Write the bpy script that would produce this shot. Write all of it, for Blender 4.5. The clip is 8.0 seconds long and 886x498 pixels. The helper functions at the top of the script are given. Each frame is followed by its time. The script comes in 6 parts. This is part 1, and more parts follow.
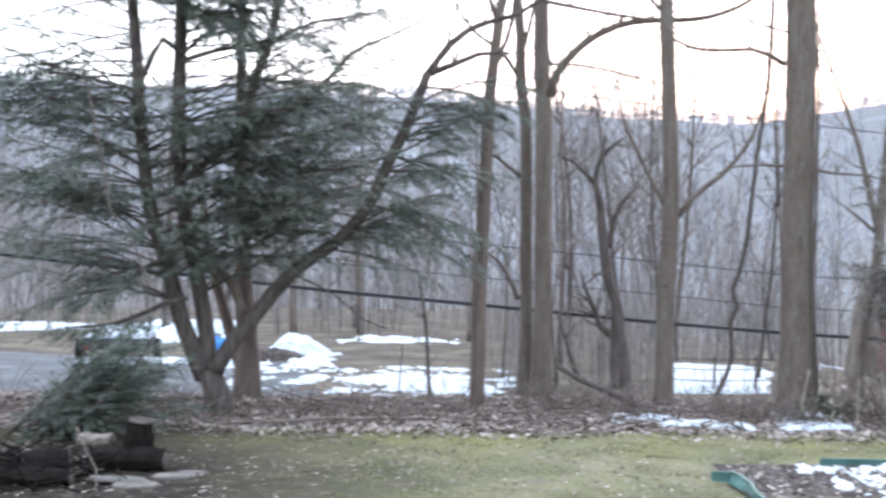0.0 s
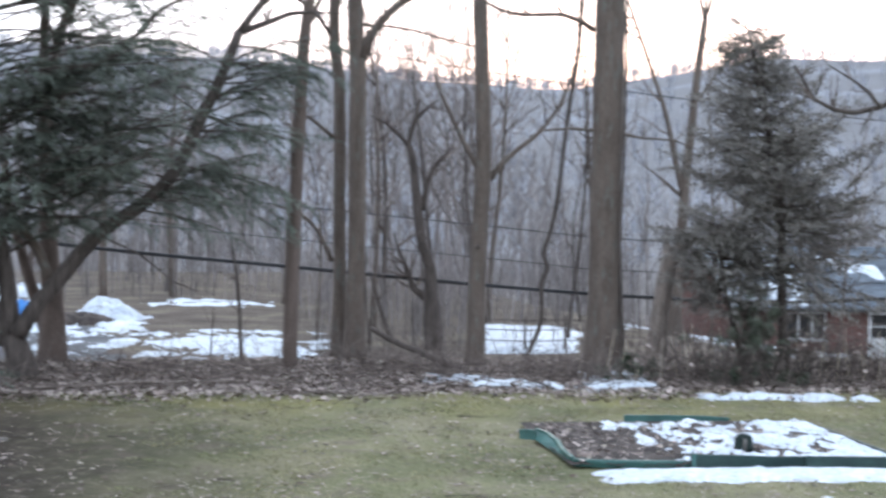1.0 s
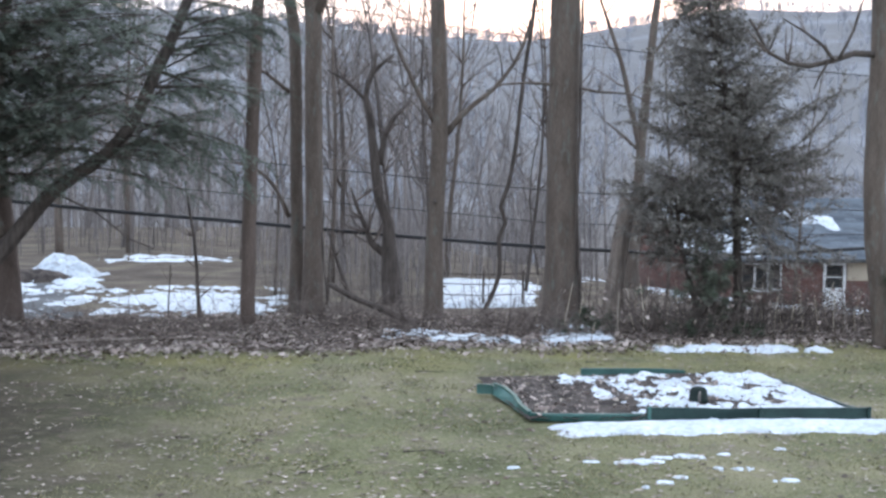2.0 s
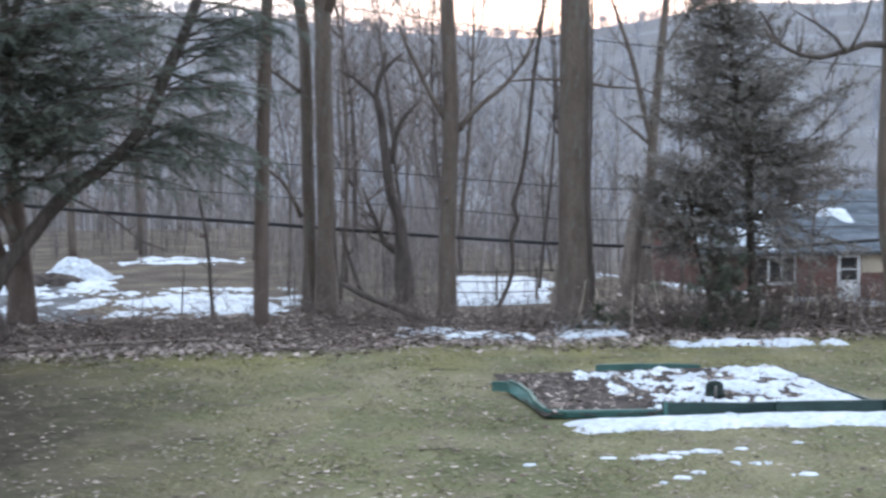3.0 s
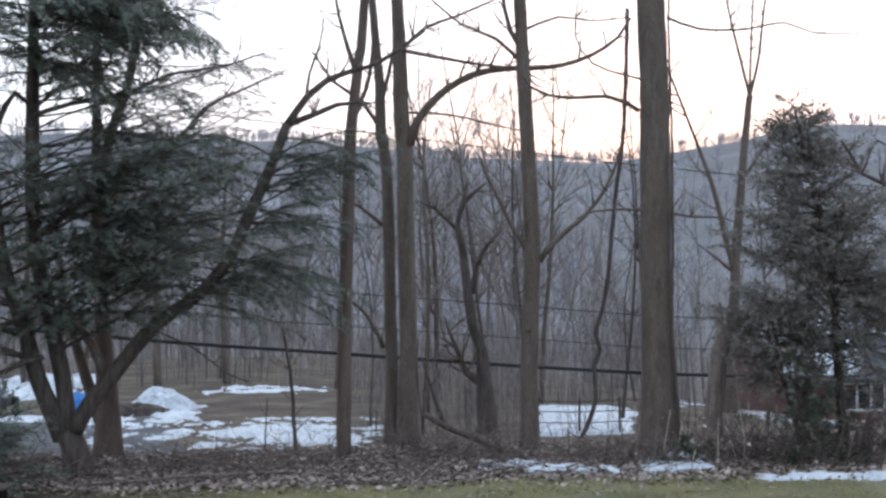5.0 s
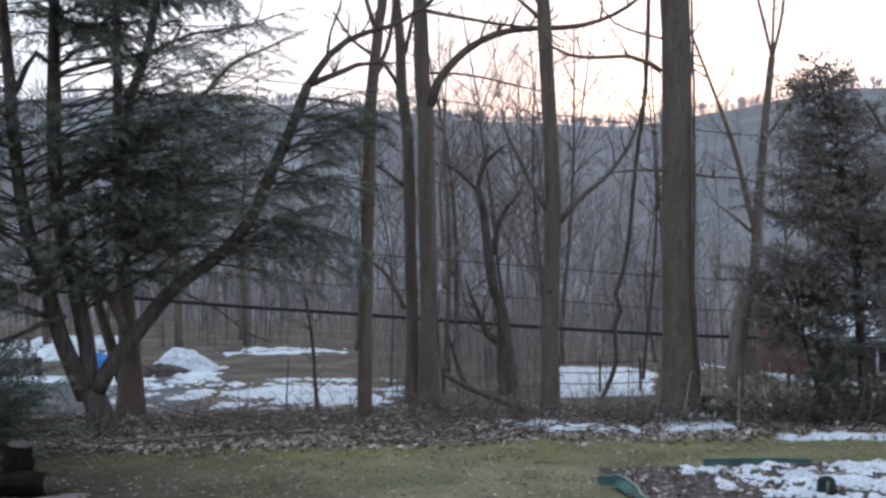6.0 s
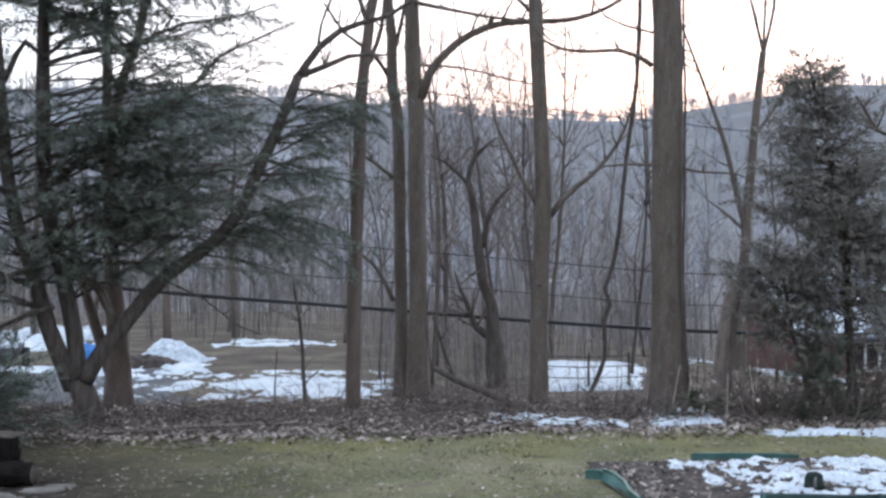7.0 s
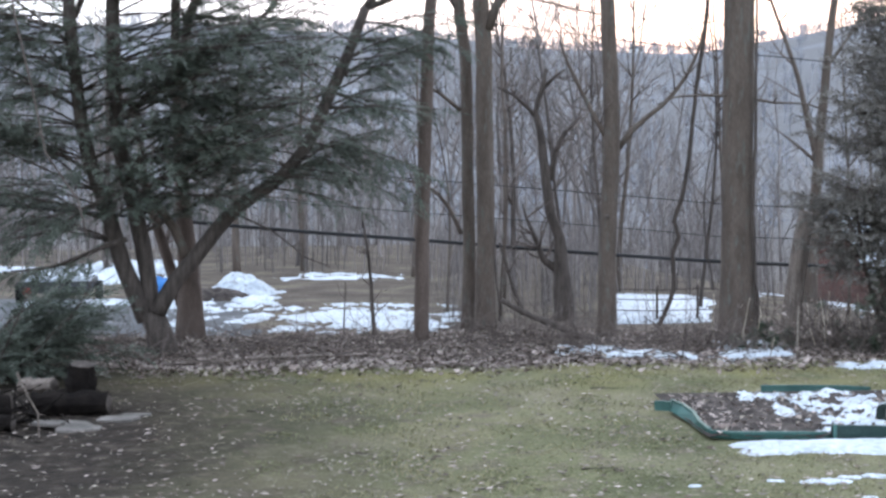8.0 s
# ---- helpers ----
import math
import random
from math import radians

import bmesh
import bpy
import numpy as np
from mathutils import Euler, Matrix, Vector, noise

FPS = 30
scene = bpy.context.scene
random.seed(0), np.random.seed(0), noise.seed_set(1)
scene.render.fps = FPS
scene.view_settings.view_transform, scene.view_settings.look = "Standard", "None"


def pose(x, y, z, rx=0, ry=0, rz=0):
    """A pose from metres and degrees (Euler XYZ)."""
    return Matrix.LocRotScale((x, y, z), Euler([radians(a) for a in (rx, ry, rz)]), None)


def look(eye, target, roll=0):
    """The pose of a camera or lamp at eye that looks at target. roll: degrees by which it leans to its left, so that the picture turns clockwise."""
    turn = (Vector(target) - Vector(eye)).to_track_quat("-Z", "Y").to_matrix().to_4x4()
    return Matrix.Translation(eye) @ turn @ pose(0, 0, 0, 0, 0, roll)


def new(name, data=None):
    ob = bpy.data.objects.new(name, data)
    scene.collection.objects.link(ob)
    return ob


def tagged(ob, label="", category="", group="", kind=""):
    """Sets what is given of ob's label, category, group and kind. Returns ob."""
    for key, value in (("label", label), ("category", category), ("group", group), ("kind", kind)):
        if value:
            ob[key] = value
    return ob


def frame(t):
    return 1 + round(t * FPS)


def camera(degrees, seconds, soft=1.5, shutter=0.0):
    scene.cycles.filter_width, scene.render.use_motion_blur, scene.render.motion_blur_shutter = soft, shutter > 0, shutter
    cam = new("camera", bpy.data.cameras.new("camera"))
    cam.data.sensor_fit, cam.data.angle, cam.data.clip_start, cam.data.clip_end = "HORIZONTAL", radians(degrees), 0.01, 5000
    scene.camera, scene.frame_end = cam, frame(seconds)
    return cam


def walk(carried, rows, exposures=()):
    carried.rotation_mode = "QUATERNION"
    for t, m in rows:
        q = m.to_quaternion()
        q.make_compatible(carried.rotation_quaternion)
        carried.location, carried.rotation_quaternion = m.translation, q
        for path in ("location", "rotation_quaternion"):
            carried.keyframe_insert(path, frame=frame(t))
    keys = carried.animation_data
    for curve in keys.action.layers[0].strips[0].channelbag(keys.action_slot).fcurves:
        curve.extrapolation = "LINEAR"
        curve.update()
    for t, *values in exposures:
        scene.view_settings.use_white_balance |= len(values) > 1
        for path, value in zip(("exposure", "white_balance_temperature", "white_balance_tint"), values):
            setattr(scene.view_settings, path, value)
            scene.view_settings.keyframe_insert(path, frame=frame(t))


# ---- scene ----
cam = camera(35.0, 8.0, soft=2.7, shutter=0.5)
PATH = [
    (0, -0.092, -0.044, 3.350, -0.889, -0.761, 0.709),
    (0.5, -0.017, -0.066, 3.348, -4.502, -1.108, 0.747),
    (1, 0.002, 0.001, 3.322, -8.326, -2.150, 0.993),
    (1.5, 0.022, -0.008, 3.337, -10.999, -2.802, 0.955),
    (1.7, 0.026, -0.030, 3.359, -9.995, -3.631, 0.914),
    (2.8, 0.071, 0.032, 3.377, -10.440, -4.378, -0.032),
    (3, 0.042, 0.028, 3.362, -9.491, -4.136, -0.209),
    (3.5, 0.066, 0.021, 3.360, -7.962, -4.121, -0.245),
    (4, 0.044, 0.065, 3.528, -7.348, -2.200, -0.545),
    (4.2, 0.049, 0.027, 3.528, -7.317, 1.046, -1.223),
    (5.3, -0.012, -0.034, 3.453, -5.972, 0.934, -0.346),
    (5.5, -0.024, -0.031, 3.430, -6.112, 1.193, -0.156),
    (6, -0.026, -0.020, 3.419, -5.461, -0.500, -0.569),
    (6.5, -0.025, 0.023, 3.418, -5.183, -0.527, -0.721),
    (7, -0.022, 0.020, 3.413, -5.885, -0.779, -0.114),
    (7.5, -0.061, -0.001, 3.372, -3.375, -2.396, -0.086),
    (8, -0.052, 0.019, 3.368, -3.167, -3.419, -0.347),
]
walk(cam, [(t, pose(x, y, z, 90 + p, 0, w) @ pose(0, 0, 0, 0, 0, r)) for t, x, y, z, w, p, r in PATH],
     [(0.0, 1.66), (0.5, 1.38), (1.0, 1.12), (1.5, 1.03), (3.0, 0.95), (3.5, 0.98), (4.2, 1.1), (5.5, 0.15), (6.0, 0.22), (6.5, 0.38), (7.5, 0.95), (8.0, 1.02)])

# ---------------------------------------------------------------- sky and light
SUN_AZ, SUN_EL = 15.0, 1.5           # degrees to the right of +y, degrees up
world = bpy.data.worlds.new("dusk_sky")
scene.world = world
world.use_nodes = True
wn, wl = world.node_tree.nodes, world.node_tree.links
wn.clear()
sky = wn.new("ShaderNodeTexSky")
sky.sky_type, sky.sun_disc = 'NISHITA', False
sky.sun_elevation, sky.sun_rotation = radians(SUN_EL), radians(SUN_AZ)
sky.air_density, sky.dust_density, sky.ozone_density = 1.0, 1.5, 1.0
bg_sky = wn.new("ShaderNodeBackground")
bg_sky.inputs[1].default_value = 0.06
bg_cloud = wn.new("ShaderNodeBackground")          # thin, even cloud veil
bg_cloud.inputs[0].default_value = (0.80, 0.92, 1.12, 1)
bg_cloud.inputs[1].default_value = 1.0
adds = wn.new("ShaderNodeAddShader")
wout = wn.new("ShaderNodeOutputWorld")
wl.new(sky.outputs[0], bg_sky.inputs[0])
wl.new(bg_sky.outputs[0], adds.inputs[0])
wl.new(bg_cloud.outputs[0], adds.inputs[1])
wl.new(adds.outputs[0], wout.inputs[0])
lamp = bpy.data.lights.new("sun", 'SUN')
lamp.energy, lamp.angle, lamp.color = 0.3, radians(30), (1.0, 0.86, 0.74)
sun = new("sun", lamp)
a, e = radians(SUN_AZ), radians(12)
sun.matrix_world = look((0, 0, 60), (-60 * math.sin(a) * math.cos(e), -60 * math.cos(a) * math.cos(e), 60 - 60 * math.sin(e)))


# ---------------------------------------------------------------- materials
def material(name, c1, c2, scale=3.0, rough=0.85, bump=0.3, stretch=(1, 1, 1), c3=None, fine=40.0, spec=0.3, island=0.0, trans=0.0):
    """A rough surface: two colours by a coarse noise, a third in spots, a fine grain and relief."""
    m = bpy.data.materials.new(name)
    m.use_nodes = True
    n, l = m.node_tree.nodes, m.node_tree.links
    b = n["Principled BSDF"]
    b.inputs["Roughness"].default_value = rough
    b.inputs["Specular IOR Level"].default_value = spec
    co = n.new("ShaderNodeNewGeometry")
    mp = n.new("ShaderNodeMapping")
    mp.inputs["Scale"].default_value = stretch
    l.new(co.outputs["Position"], mp.inputs[0])
    n1 = n.new("ShaderNodeTexNoise")
    n1.inputs["Scale"].default_value, n1.inputs["Detail"].default_value = scale, 6
    n2 = n.new("ShaderNodeTexNoise")
    n2.inputs["Scale"].default_value, n2.inputs["Detail"].default_value = fine, 4
    l.new(mp.outputs[0], n1.inputs[0])
    l.new(mp.outputs[0], n2.inputs[0])
    r1 = n.new("ShaderNodeValToRGB")
    r1.color_ramp.elements[0].position, r1.color_ramp.elements[1].position = 0.35, 0.65
    r1.color_ramp.elements[0].color, r1.color_ramp.elements[1].color = (*c1, 1), (*c2, 1)
    l.new(n1.outputs[0], r1.inputs[0])
    last = r1.outputs[0]
    if c3:
        n3 = n.new("ShaderNodeTexNoise")
        n3.inputs["Scale"].default_value, n3.inputs["Detail"].default_value = scale * 2.7, 3
        l.new(mp.outputs[0], n3.inputs[0])
        r3 = n.new("ShaderNodeValToRGB")
        r3.color_ramp.elements[0].position, r3.color_ramp.elements[1].position = 0.56, 0.68
        l.new(n3.outputs[0], r3.inputs[0])
        x3 = n.new("ShaderNodeMixRGB")
        x3.inputs[2].default_value = (*c3, 1)
        l.new(r3.outputs[0], x3.inputs[0])
        l.new(last, x3.inputs[1])
        last = x3.outputs[0]
    gr = n.new("ShaderNodeMixRGB")
    gr.blend_type = 'MULTIPLY'
    gr.inputs[0].default_value = 0.5
    rg = n.new("ShaderNodeMapRange")
    rg.inputs[1].default_value, rg.inputs[2].default_value, rg.inputs[3].default_value, rg.inputs[4].default_value = 0.3, 0.7, 0.45, 1.25
    l.new(n2.outputs[0], rg.inputs[0])
    l.new(last, gr.inputs[1])
    l.new(rg.outputs[0], gr.inputs[2])
    last = gr.outputs[0]
    if island:
        hs = n.new("ShaderNodeHueSaturation")
        mr = n.new("ShaderNodeMapRange")
        mr.inputs[3].default_value, mr.inputs[4].default_value = 1 - island, 1 + island
        l.new(co.outputs["Random Per Island"], mr.inputs[0])
        l.new(mr.outputs[0], hs.inputs["Value"])
        l.new(last, hs.inputs["Color"])
        last = hs.outputs[0]
    l.new(last, b.inputs["Base Color"])
    if bump:
        bp = n.new("ShaderNodeBump")
        bp.inputs["Strength"].default_value, bp.inputs["Distance"].default_value = bump, 0.03
        l.new(n2.outputs[0], bp.inputs["Height"])
        l.new(bp.outputs[0], b.inputs["Normal"])
    if trans:
        t = n.new("ShaderNodeBsdfTranslucent")
        mx = n.new("ShaderNodeMixShader")
        mx.inputs[0].default_value = trans
        l.new(last, t.inputs[0])
        l.new(b.outputs[0], mx.inputs[1])
        l.new(t.outputs[0], mx.inputs[2])
        l.new(mx.outputs[0], n["Material Output"].inputs[0])
    return m


BARK = material("bark_grey_brown", (0.098, 0.076, 0.063), (0.15, 0.119, 0.10), 1.3, 0.9, 0.6, (4, 4, 0.9), (0.135, 0.13, 0.115), 13)
BARK_RED = material("bark_red_brown", (0.095, 0.071, 0.06), (0.145, 0.11, 0.094), 1.4, 0.9, 0.6, (4, 4, 1.0), None, 15)
BARK_DARK = material("bark_dark", (0.06, 0.049, 0.044), (0.12, 0.099, 0.087), 2.5, 0.9, 0.7, (5, 5, 1), None, 18)
BARK_DEAD = material("bark_weathered", (0.14, 0.115, 0.10), (0.27, 0.22, 0.19), 3.0, 0.9, 0.8, (5, 5, 0.8), (0.3, 0.27, 0.24), 16)
TWIG = material("twig_bark", (0.10, 0.08, 0.07), (0.18, 0.145, 0.13), 3.0, 0.9, 0.0, island=0.3)
# bark paler and bluer the farther off: distance haze put into the colour
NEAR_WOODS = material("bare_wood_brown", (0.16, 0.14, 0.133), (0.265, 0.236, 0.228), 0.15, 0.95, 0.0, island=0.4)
WOODS = material("bare_wood_haze_grey", (0.19, 0.173, 0.169), (0.31, 0.286, 0.281), 0.15, 0.95, 0.0, island=0.35)
HAZY_HILLWOOD = material("hill_wood_hazed", (0.255, 0.263, 0.295), (0.385, 0.395, 0.435), 0.02, 0.95, 0.0, island=0.3)
HEMLOCK = material("hemlock_needles", (0.09, 0.108, 0.088), (0.16, 0.182, 0.15), 0.9, 0.55, 0.0, island=0.4, trans=0.35)
CEDAR = material("cedar_scales", (0.165, 0.153, 0.138), (0.255, 0.24, 0.22), 1.6, 0.8, 0.0, island=0.4, trans=0.35)
LAUREL = material("laurel_leaf", (0.055, 0.066, 0.045), (0.10, 0.115, 0.085), 2.0, 0.4, 0.0, island=0.5)
IVY = material("ivy_leaf", (0.03, 0.042, 0.026), (0.055, 0.07, 0.042), 2.0, 0.45, 0.0, island=0.5)
SNOW = material("old_snow", (0.49, 0.54, 0.60), (0.63, 0.68, 0.73), 1.5, 0.7, 0.25, fine=12)
DIRTY_SNOW = material("dirty_snow", (0.38, 0.43, 0.49), (0.60, 0.65, 0.71), 2.5, 0.8, 0.4, (1, 1, 1), (0.32, 0.32, 0.33), 14)
SOIL = material("dark_soil", (0.042, 0.034, 0.031), (0.105, 0.086, 0.077), 3.0, 0.95, 1.0, fine=18)
ASPHALT = material("worn_asphalt", (0.062, 0.066, 0.073), (0.105, 0.11, 0.12), 0.6, 0.8, 0.3, c3=(0.15, 0.15, 0.16))
# same green plastic twice: light falling on some panels is put into the teal
PLASTIC_LIT = material("teal_edging_lit", (0.036, 0.098, 0.088), (0.06, 0.145, 0.13), 3.0, 0.5, 0.1, spec=0.4)
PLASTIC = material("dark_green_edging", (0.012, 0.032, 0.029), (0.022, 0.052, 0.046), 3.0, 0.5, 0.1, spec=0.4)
LEAF = material("dead_leaf", (0.21, 0.165, 0.147), (0.42, 0.352, 0.32), 2.0, 0.85, 0.0, island=0.5)
CABLE = material("black_cable", (0.012, 0.012, 0.013), (0.02, 0.02, 0.022), 5.0, 0.6, 0.0)
SHINGLE = material("slate_grey_shingle", (0.085, 0.10, 0.12), (0.13, 0.15, 0.175), 1.2, 0.9, 0.2, island=0.25)
WHITE = material("white_paint", (0.70, 0.72, 0.74), (0.80, 0.81, 0.82), 2.0, 0.5, 0.0)
SIDING = material("beige_siding", (0.42, 0.36, 0.28), (0.50, 0.43, 0.34), 1.0, 0.7, 0.1)
TRIM = material("dark_gutter", (0.04, 0.045, 0.05), (0.07, 0.075, 0.08), 2.0, 0.5, 0.0)
GLASS = material("dark_window_glass", (0.02, 0.022, 0.025), (0.035, 0.038, 0.04), 1.0, 0.08, 0.0, spec=0.6)
BLUE = material("blue_tarpaulin", (0.03, 0.15, 0.42), (0.05, 0.22, 0.55), 4.0, 0.5, 0.2)
STONE = material("flat_stone", (0.12, 0.11, 0.10), (0.21, 0.19, 0.175), 3.0, 0.9, 0.4)
CAR_PAINT = material("silver_grey_paint", (0.035, 0.038, 0.042), (0.05, 0.053, 0.058), 1.0, 0.4, 0.0, spec=0.6)
RUBBER = material("tyre_rubber", (0.012, 0.012, 0.012), (0.02, 0.02, 0.02), 5.0, 0.85, 0.0)
GRASS = material("winter_grass", (0.165, 0.172, 0.088), (0.29, 0.265, 0.155), 0.5, 0.8, 0.0, island=0.45, trans=0.2)


def ground_material():
    """Lawn in front, leaf litter past its edge, forest floor behind, haze colour far off; the lawn's edge wanders."""
    m = bpy.data.materials.new("lawn_and_forest_floor")
    m.use_nodes = True
    n, l = m.node_tree.nodes, m.node_tree.links
    b = n["Principled BSDF"]
    b.inputs["Roughness"].default_value, b.inputs["Specular IOR Level"].default_value = 0.95, 0.15
    g = n.new("ShaderNodeNewGeometry")

    def noise_at(scale, detail=5, src=None):
        t = n.new("ShaderNodeTexNoise")
        t.inputs["Scale"].default_value, t.inputs["Detail"].default_value = scale, detail
        l.new(src or g.outputs["Position"], t.inputs[0])
        return t.outputs[0]

    def ramp(f, stops):
        r = n.new("ShaderNodeValToRGB")
        while len(r.color_ramp.elements) < len(stops):
            r.color_ramp.elements.new(0.5)
        for el, (p, c) in zip(r.color_ramp.elements, stops):
            el.position, el.color = p, (*c, 1)
        l.new(f, r.inputs[0])
        return r.outputs[0]

    def mix(f, c1, c2, kind='MIX'):
        x = n.new("ShaderNodeMixRGB")
        x.blend_type = kind
        for k, v in ((0, f), (1, c1), (2, c2)):
            if isinstance(v, (int, float)):
                x.inputs[k].default_value = v
            elif isinstance(v, tuple):
                x.inputs[k].default_value = (*v, 1)
            else:
                l.new(v, x.inputs[k])
        return x.outputs[0]

    def math_(op, p, q):
        x = n.new("ShaderNodeMath")
        x.operation = op
        for k, v in ((0, p), (1, q)):
            if isinstance(v, (int, float)):
                x.inputs[k].default_value = v
            else:
                l.new(v, x.inputs[k])
        return x.outputs[0]

    sep = n.new("ShaderNodeSeparateXYZ")
    l.new(g.outputs["Position"], sep.inputs[0])
    lawn = ramp(noise_at(0.45, 6), [(0.32, (0.098, 0.103, 0.055)), (0.5, (0.158, 0.157, 0.085)), (0.66, (0.235, 0.213, 0.128))])
    lawn = mix(ramp(noise_at(1.7, 4), [(0.52, (0, 0, 0)), (0.7, (0.85, 0.85, 0.85))]), lawn, (0.16, 0.132, 0.10))
    lawn = mix(ramp(noise_at(0.28, 5), [(0.5, (0, 0, 0)), (0.68, (0.7, 0.7, 0.7))]), lawn, (0.24, 0.215, 0.145))
    lawn = mix(ramp(noise_at(9, 4), [(0.55, (0, 0, 0)), (0.75, (0.9, 0.9, 0.9))]), lawn, (0.27, 0.24, 0.175))
    moss = math_('SUBTRACT', 1.0, math_('MULTIPLY', math_('ABSOLUTE', math_('SUBTRACT', sep.outputs[1], 22.3), 0.0), 0.45))
    moss = math_('MULTIPLY', math_('MAXIMUM', moss, 0.0), ramp(noise_at(0.7, 3), [(0.4, (0, 0, 0)), (0.62, (1, 1, 1))]))
    lawn = mix(moss, lawn, (0.22, 0.20, 0.085))
    litter = ramp(noise_at(3.0, 6), [(0.3, (0.085, 0.066, 0.056)), (0.5, (0.155, 0.124, 0.107)), (0.68, (0.25, 0.205, 0.18))])
    floor_ = ramp(noise_at(0.6, 8), [(0.3, (0.07, 0.057, 0.048)), (0.52, (0.115, 0.094, 0.076)), (0.7, (0.175, 0.15, 0.11))])
    edge = math_('ADD', sep.outputs[1], math_('MULTIPLY', noise_at(0.5, 4), 2.2))
    rim = n.new("ShaderNodeMapRange")
    rim.inputs[1].default_value, rim.inputs[2].default_value = 24.3, 25.0
    l.new(edge, rim.inputs[0])
    far = n.new("ShaderNodeMapRange")
    far.inputs[1].default_value, far.inputs[2].default_value = 29.0, 33.0
    l.new(edge, far.inputs[0])
    c = mix(rim.outputs[0], lawn, litter)
    c = mix(far.outputs[0], c, floor_)
    # blue-grey mixed in with distance: haze put into the colour, under patchy snow
    hill_haze = n.new("ShaderNodeMapRange")
    hill_haze.inputs[1].default_value, hill_haze.inputs[2].default_value, hill_haze.inputs[4].default_value = 120.0, 300.0, 0.75
    l.new(sep.outputs[1], hill_haze.inputs[0])
    c = mix(hill_haze.outputs[0], c, (0.19, 0.195, 0.21))
    c = mix(math_('MULTIPLY', hill_haze.outputs[0], ramp(noise_at(0.018, 6), [(0.50, (0, 0, 0)), (0.70, (1, 1, 1))])), c, (0.27, 0.285, 0.315))
    # bare needle-covered earth; the evergreen's shade is put into its dark colour
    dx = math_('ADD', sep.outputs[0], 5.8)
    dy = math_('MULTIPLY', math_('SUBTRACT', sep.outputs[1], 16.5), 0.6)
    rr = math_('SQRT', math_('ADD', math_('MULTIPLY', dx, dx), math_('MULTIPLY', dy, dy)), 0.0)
    duff_shade = n.new("ShaderNodeMapRange")
    duff_shade.inputs[1].default_value, duff_shade.inputs[2].default_value = 8.6, 3.9
    l.new(math_('ADD', rr, math_('MULTIPLY', noise_at(1.2, 5), 2.0)), duff_shade.inputs[0])
    c = mix(duff_shade.outputs[0], c, ramp(noise_at(4.0, 6), [(0.3, (0.016, 0.0125, 0.010)), (0.55, (0.038, 0.030, 0.024)), (0.7, (0.085, 0.069, 0.057))]))
    fine = n.new("ShaderNodeMapRange")
    fine.inputs[1].default_value, fine.inputs[2].default_value, fine.inputs[3].default_value, fine.inputs[4].default_value = 0.3, 0.7, 0.5, 1.3
    l.new(noise_at(38, 3), fine.inputs[0])
    c = mix(0.7, c, fine.outputs[0], 'MULTIPLY')
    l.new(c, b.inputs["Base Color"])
    bp = n.new("ShaderNodeBump")
    bp.inputs["Strength"].default_value, bp.inputs["Distance"].default_value = 0.7, 0.06
    l.new(noise_at(14, 5), bp.inputs["Height"])
    l.new(bp.outputs[0], b.inputs["Normal"])
    return m


GROUND = ground_material()


# ---------------------------------------------------------------- building helpers
def part(name, bm, mat, parent=None, label="", smooth=True):
    """Links a bmesh as one mesh object under a thing or a part."""
    me = bpy.data.meshes.new(name)
    bm.to_mesh(me)
    bm.free()
    return part_mesh(name, me, mat, parent, label, smooth)


def part_mesh(name, me, mat, parent=None, label="", smooth=True):
    me.materials.append(mat)
    if smooth:
        me.polygons.foreach_set("use_smooth", [True] * len(me.polygons))
    ob = new(name, me)
    if parent:
        ob.parent = parent
    if label:
        tagged(ob, label)
    return ob


def arrays(name, verts, faces, mat, parent=None, label="", smooth=False):
    """A mesh of quads or triangles from numpy arrays."""
    me = bpy.data.meshes.new(name)
    verts, faces = np.asarray(verts, np.float32), np.asarray(faces, np.int32)
    k = faces.shape[1]
    me.vertices.add(len(verts))
    me.vertices.foreach_set("co", verts.ravel())
    me.loops.add(faces.size)
    me.loops.foreach_set("vertex_index", faces.ravel())
    me.polygons.add(len(faces))
    me.polygons.foreach_set("loop_start", np.arange(0, faces.size, k, dtype=np.int32))
    me.polygons.foreach_set("loop_total", np.full(len(faces), k, np.int32))
    me.update(calc_edges=True)
    return part_mesh(name, me, mat, parent, label, smooth)


def thing(name, label, category, at=(0, 0, 0), group="", kind=""):
    ob = new(name)
    ob.location = (0, 0, 0)
    ob.empty_display_size = 0.2
    return tagged(ob, label, category, group, kind)


def box(bm, lo, hi, m=None):
    vs = [bm.verts.new((x, y, z)) for x in (lo[0], hi[0]) for y in (lo[1], hi[1]) for z in (lo[2], hi[2])]
    for f in ((0, 1, 3, 2), (4, 6, 7, 5), (0, 4, 5, 1), (2, 3, 7, 6), (0, 2, 6, 4), (1, 5, 7, 3)):
        bm.faces.new([vs[i] for i in f])
    if m:
        bmesh.ops.transform(bm, matrix=m, verts=vs)
    return vs


def smooth_step(a, b, v):
    t = min(1.0, max(0.0, (v - a) / (b - a)))
    return t * t * (3 - 2 * t)


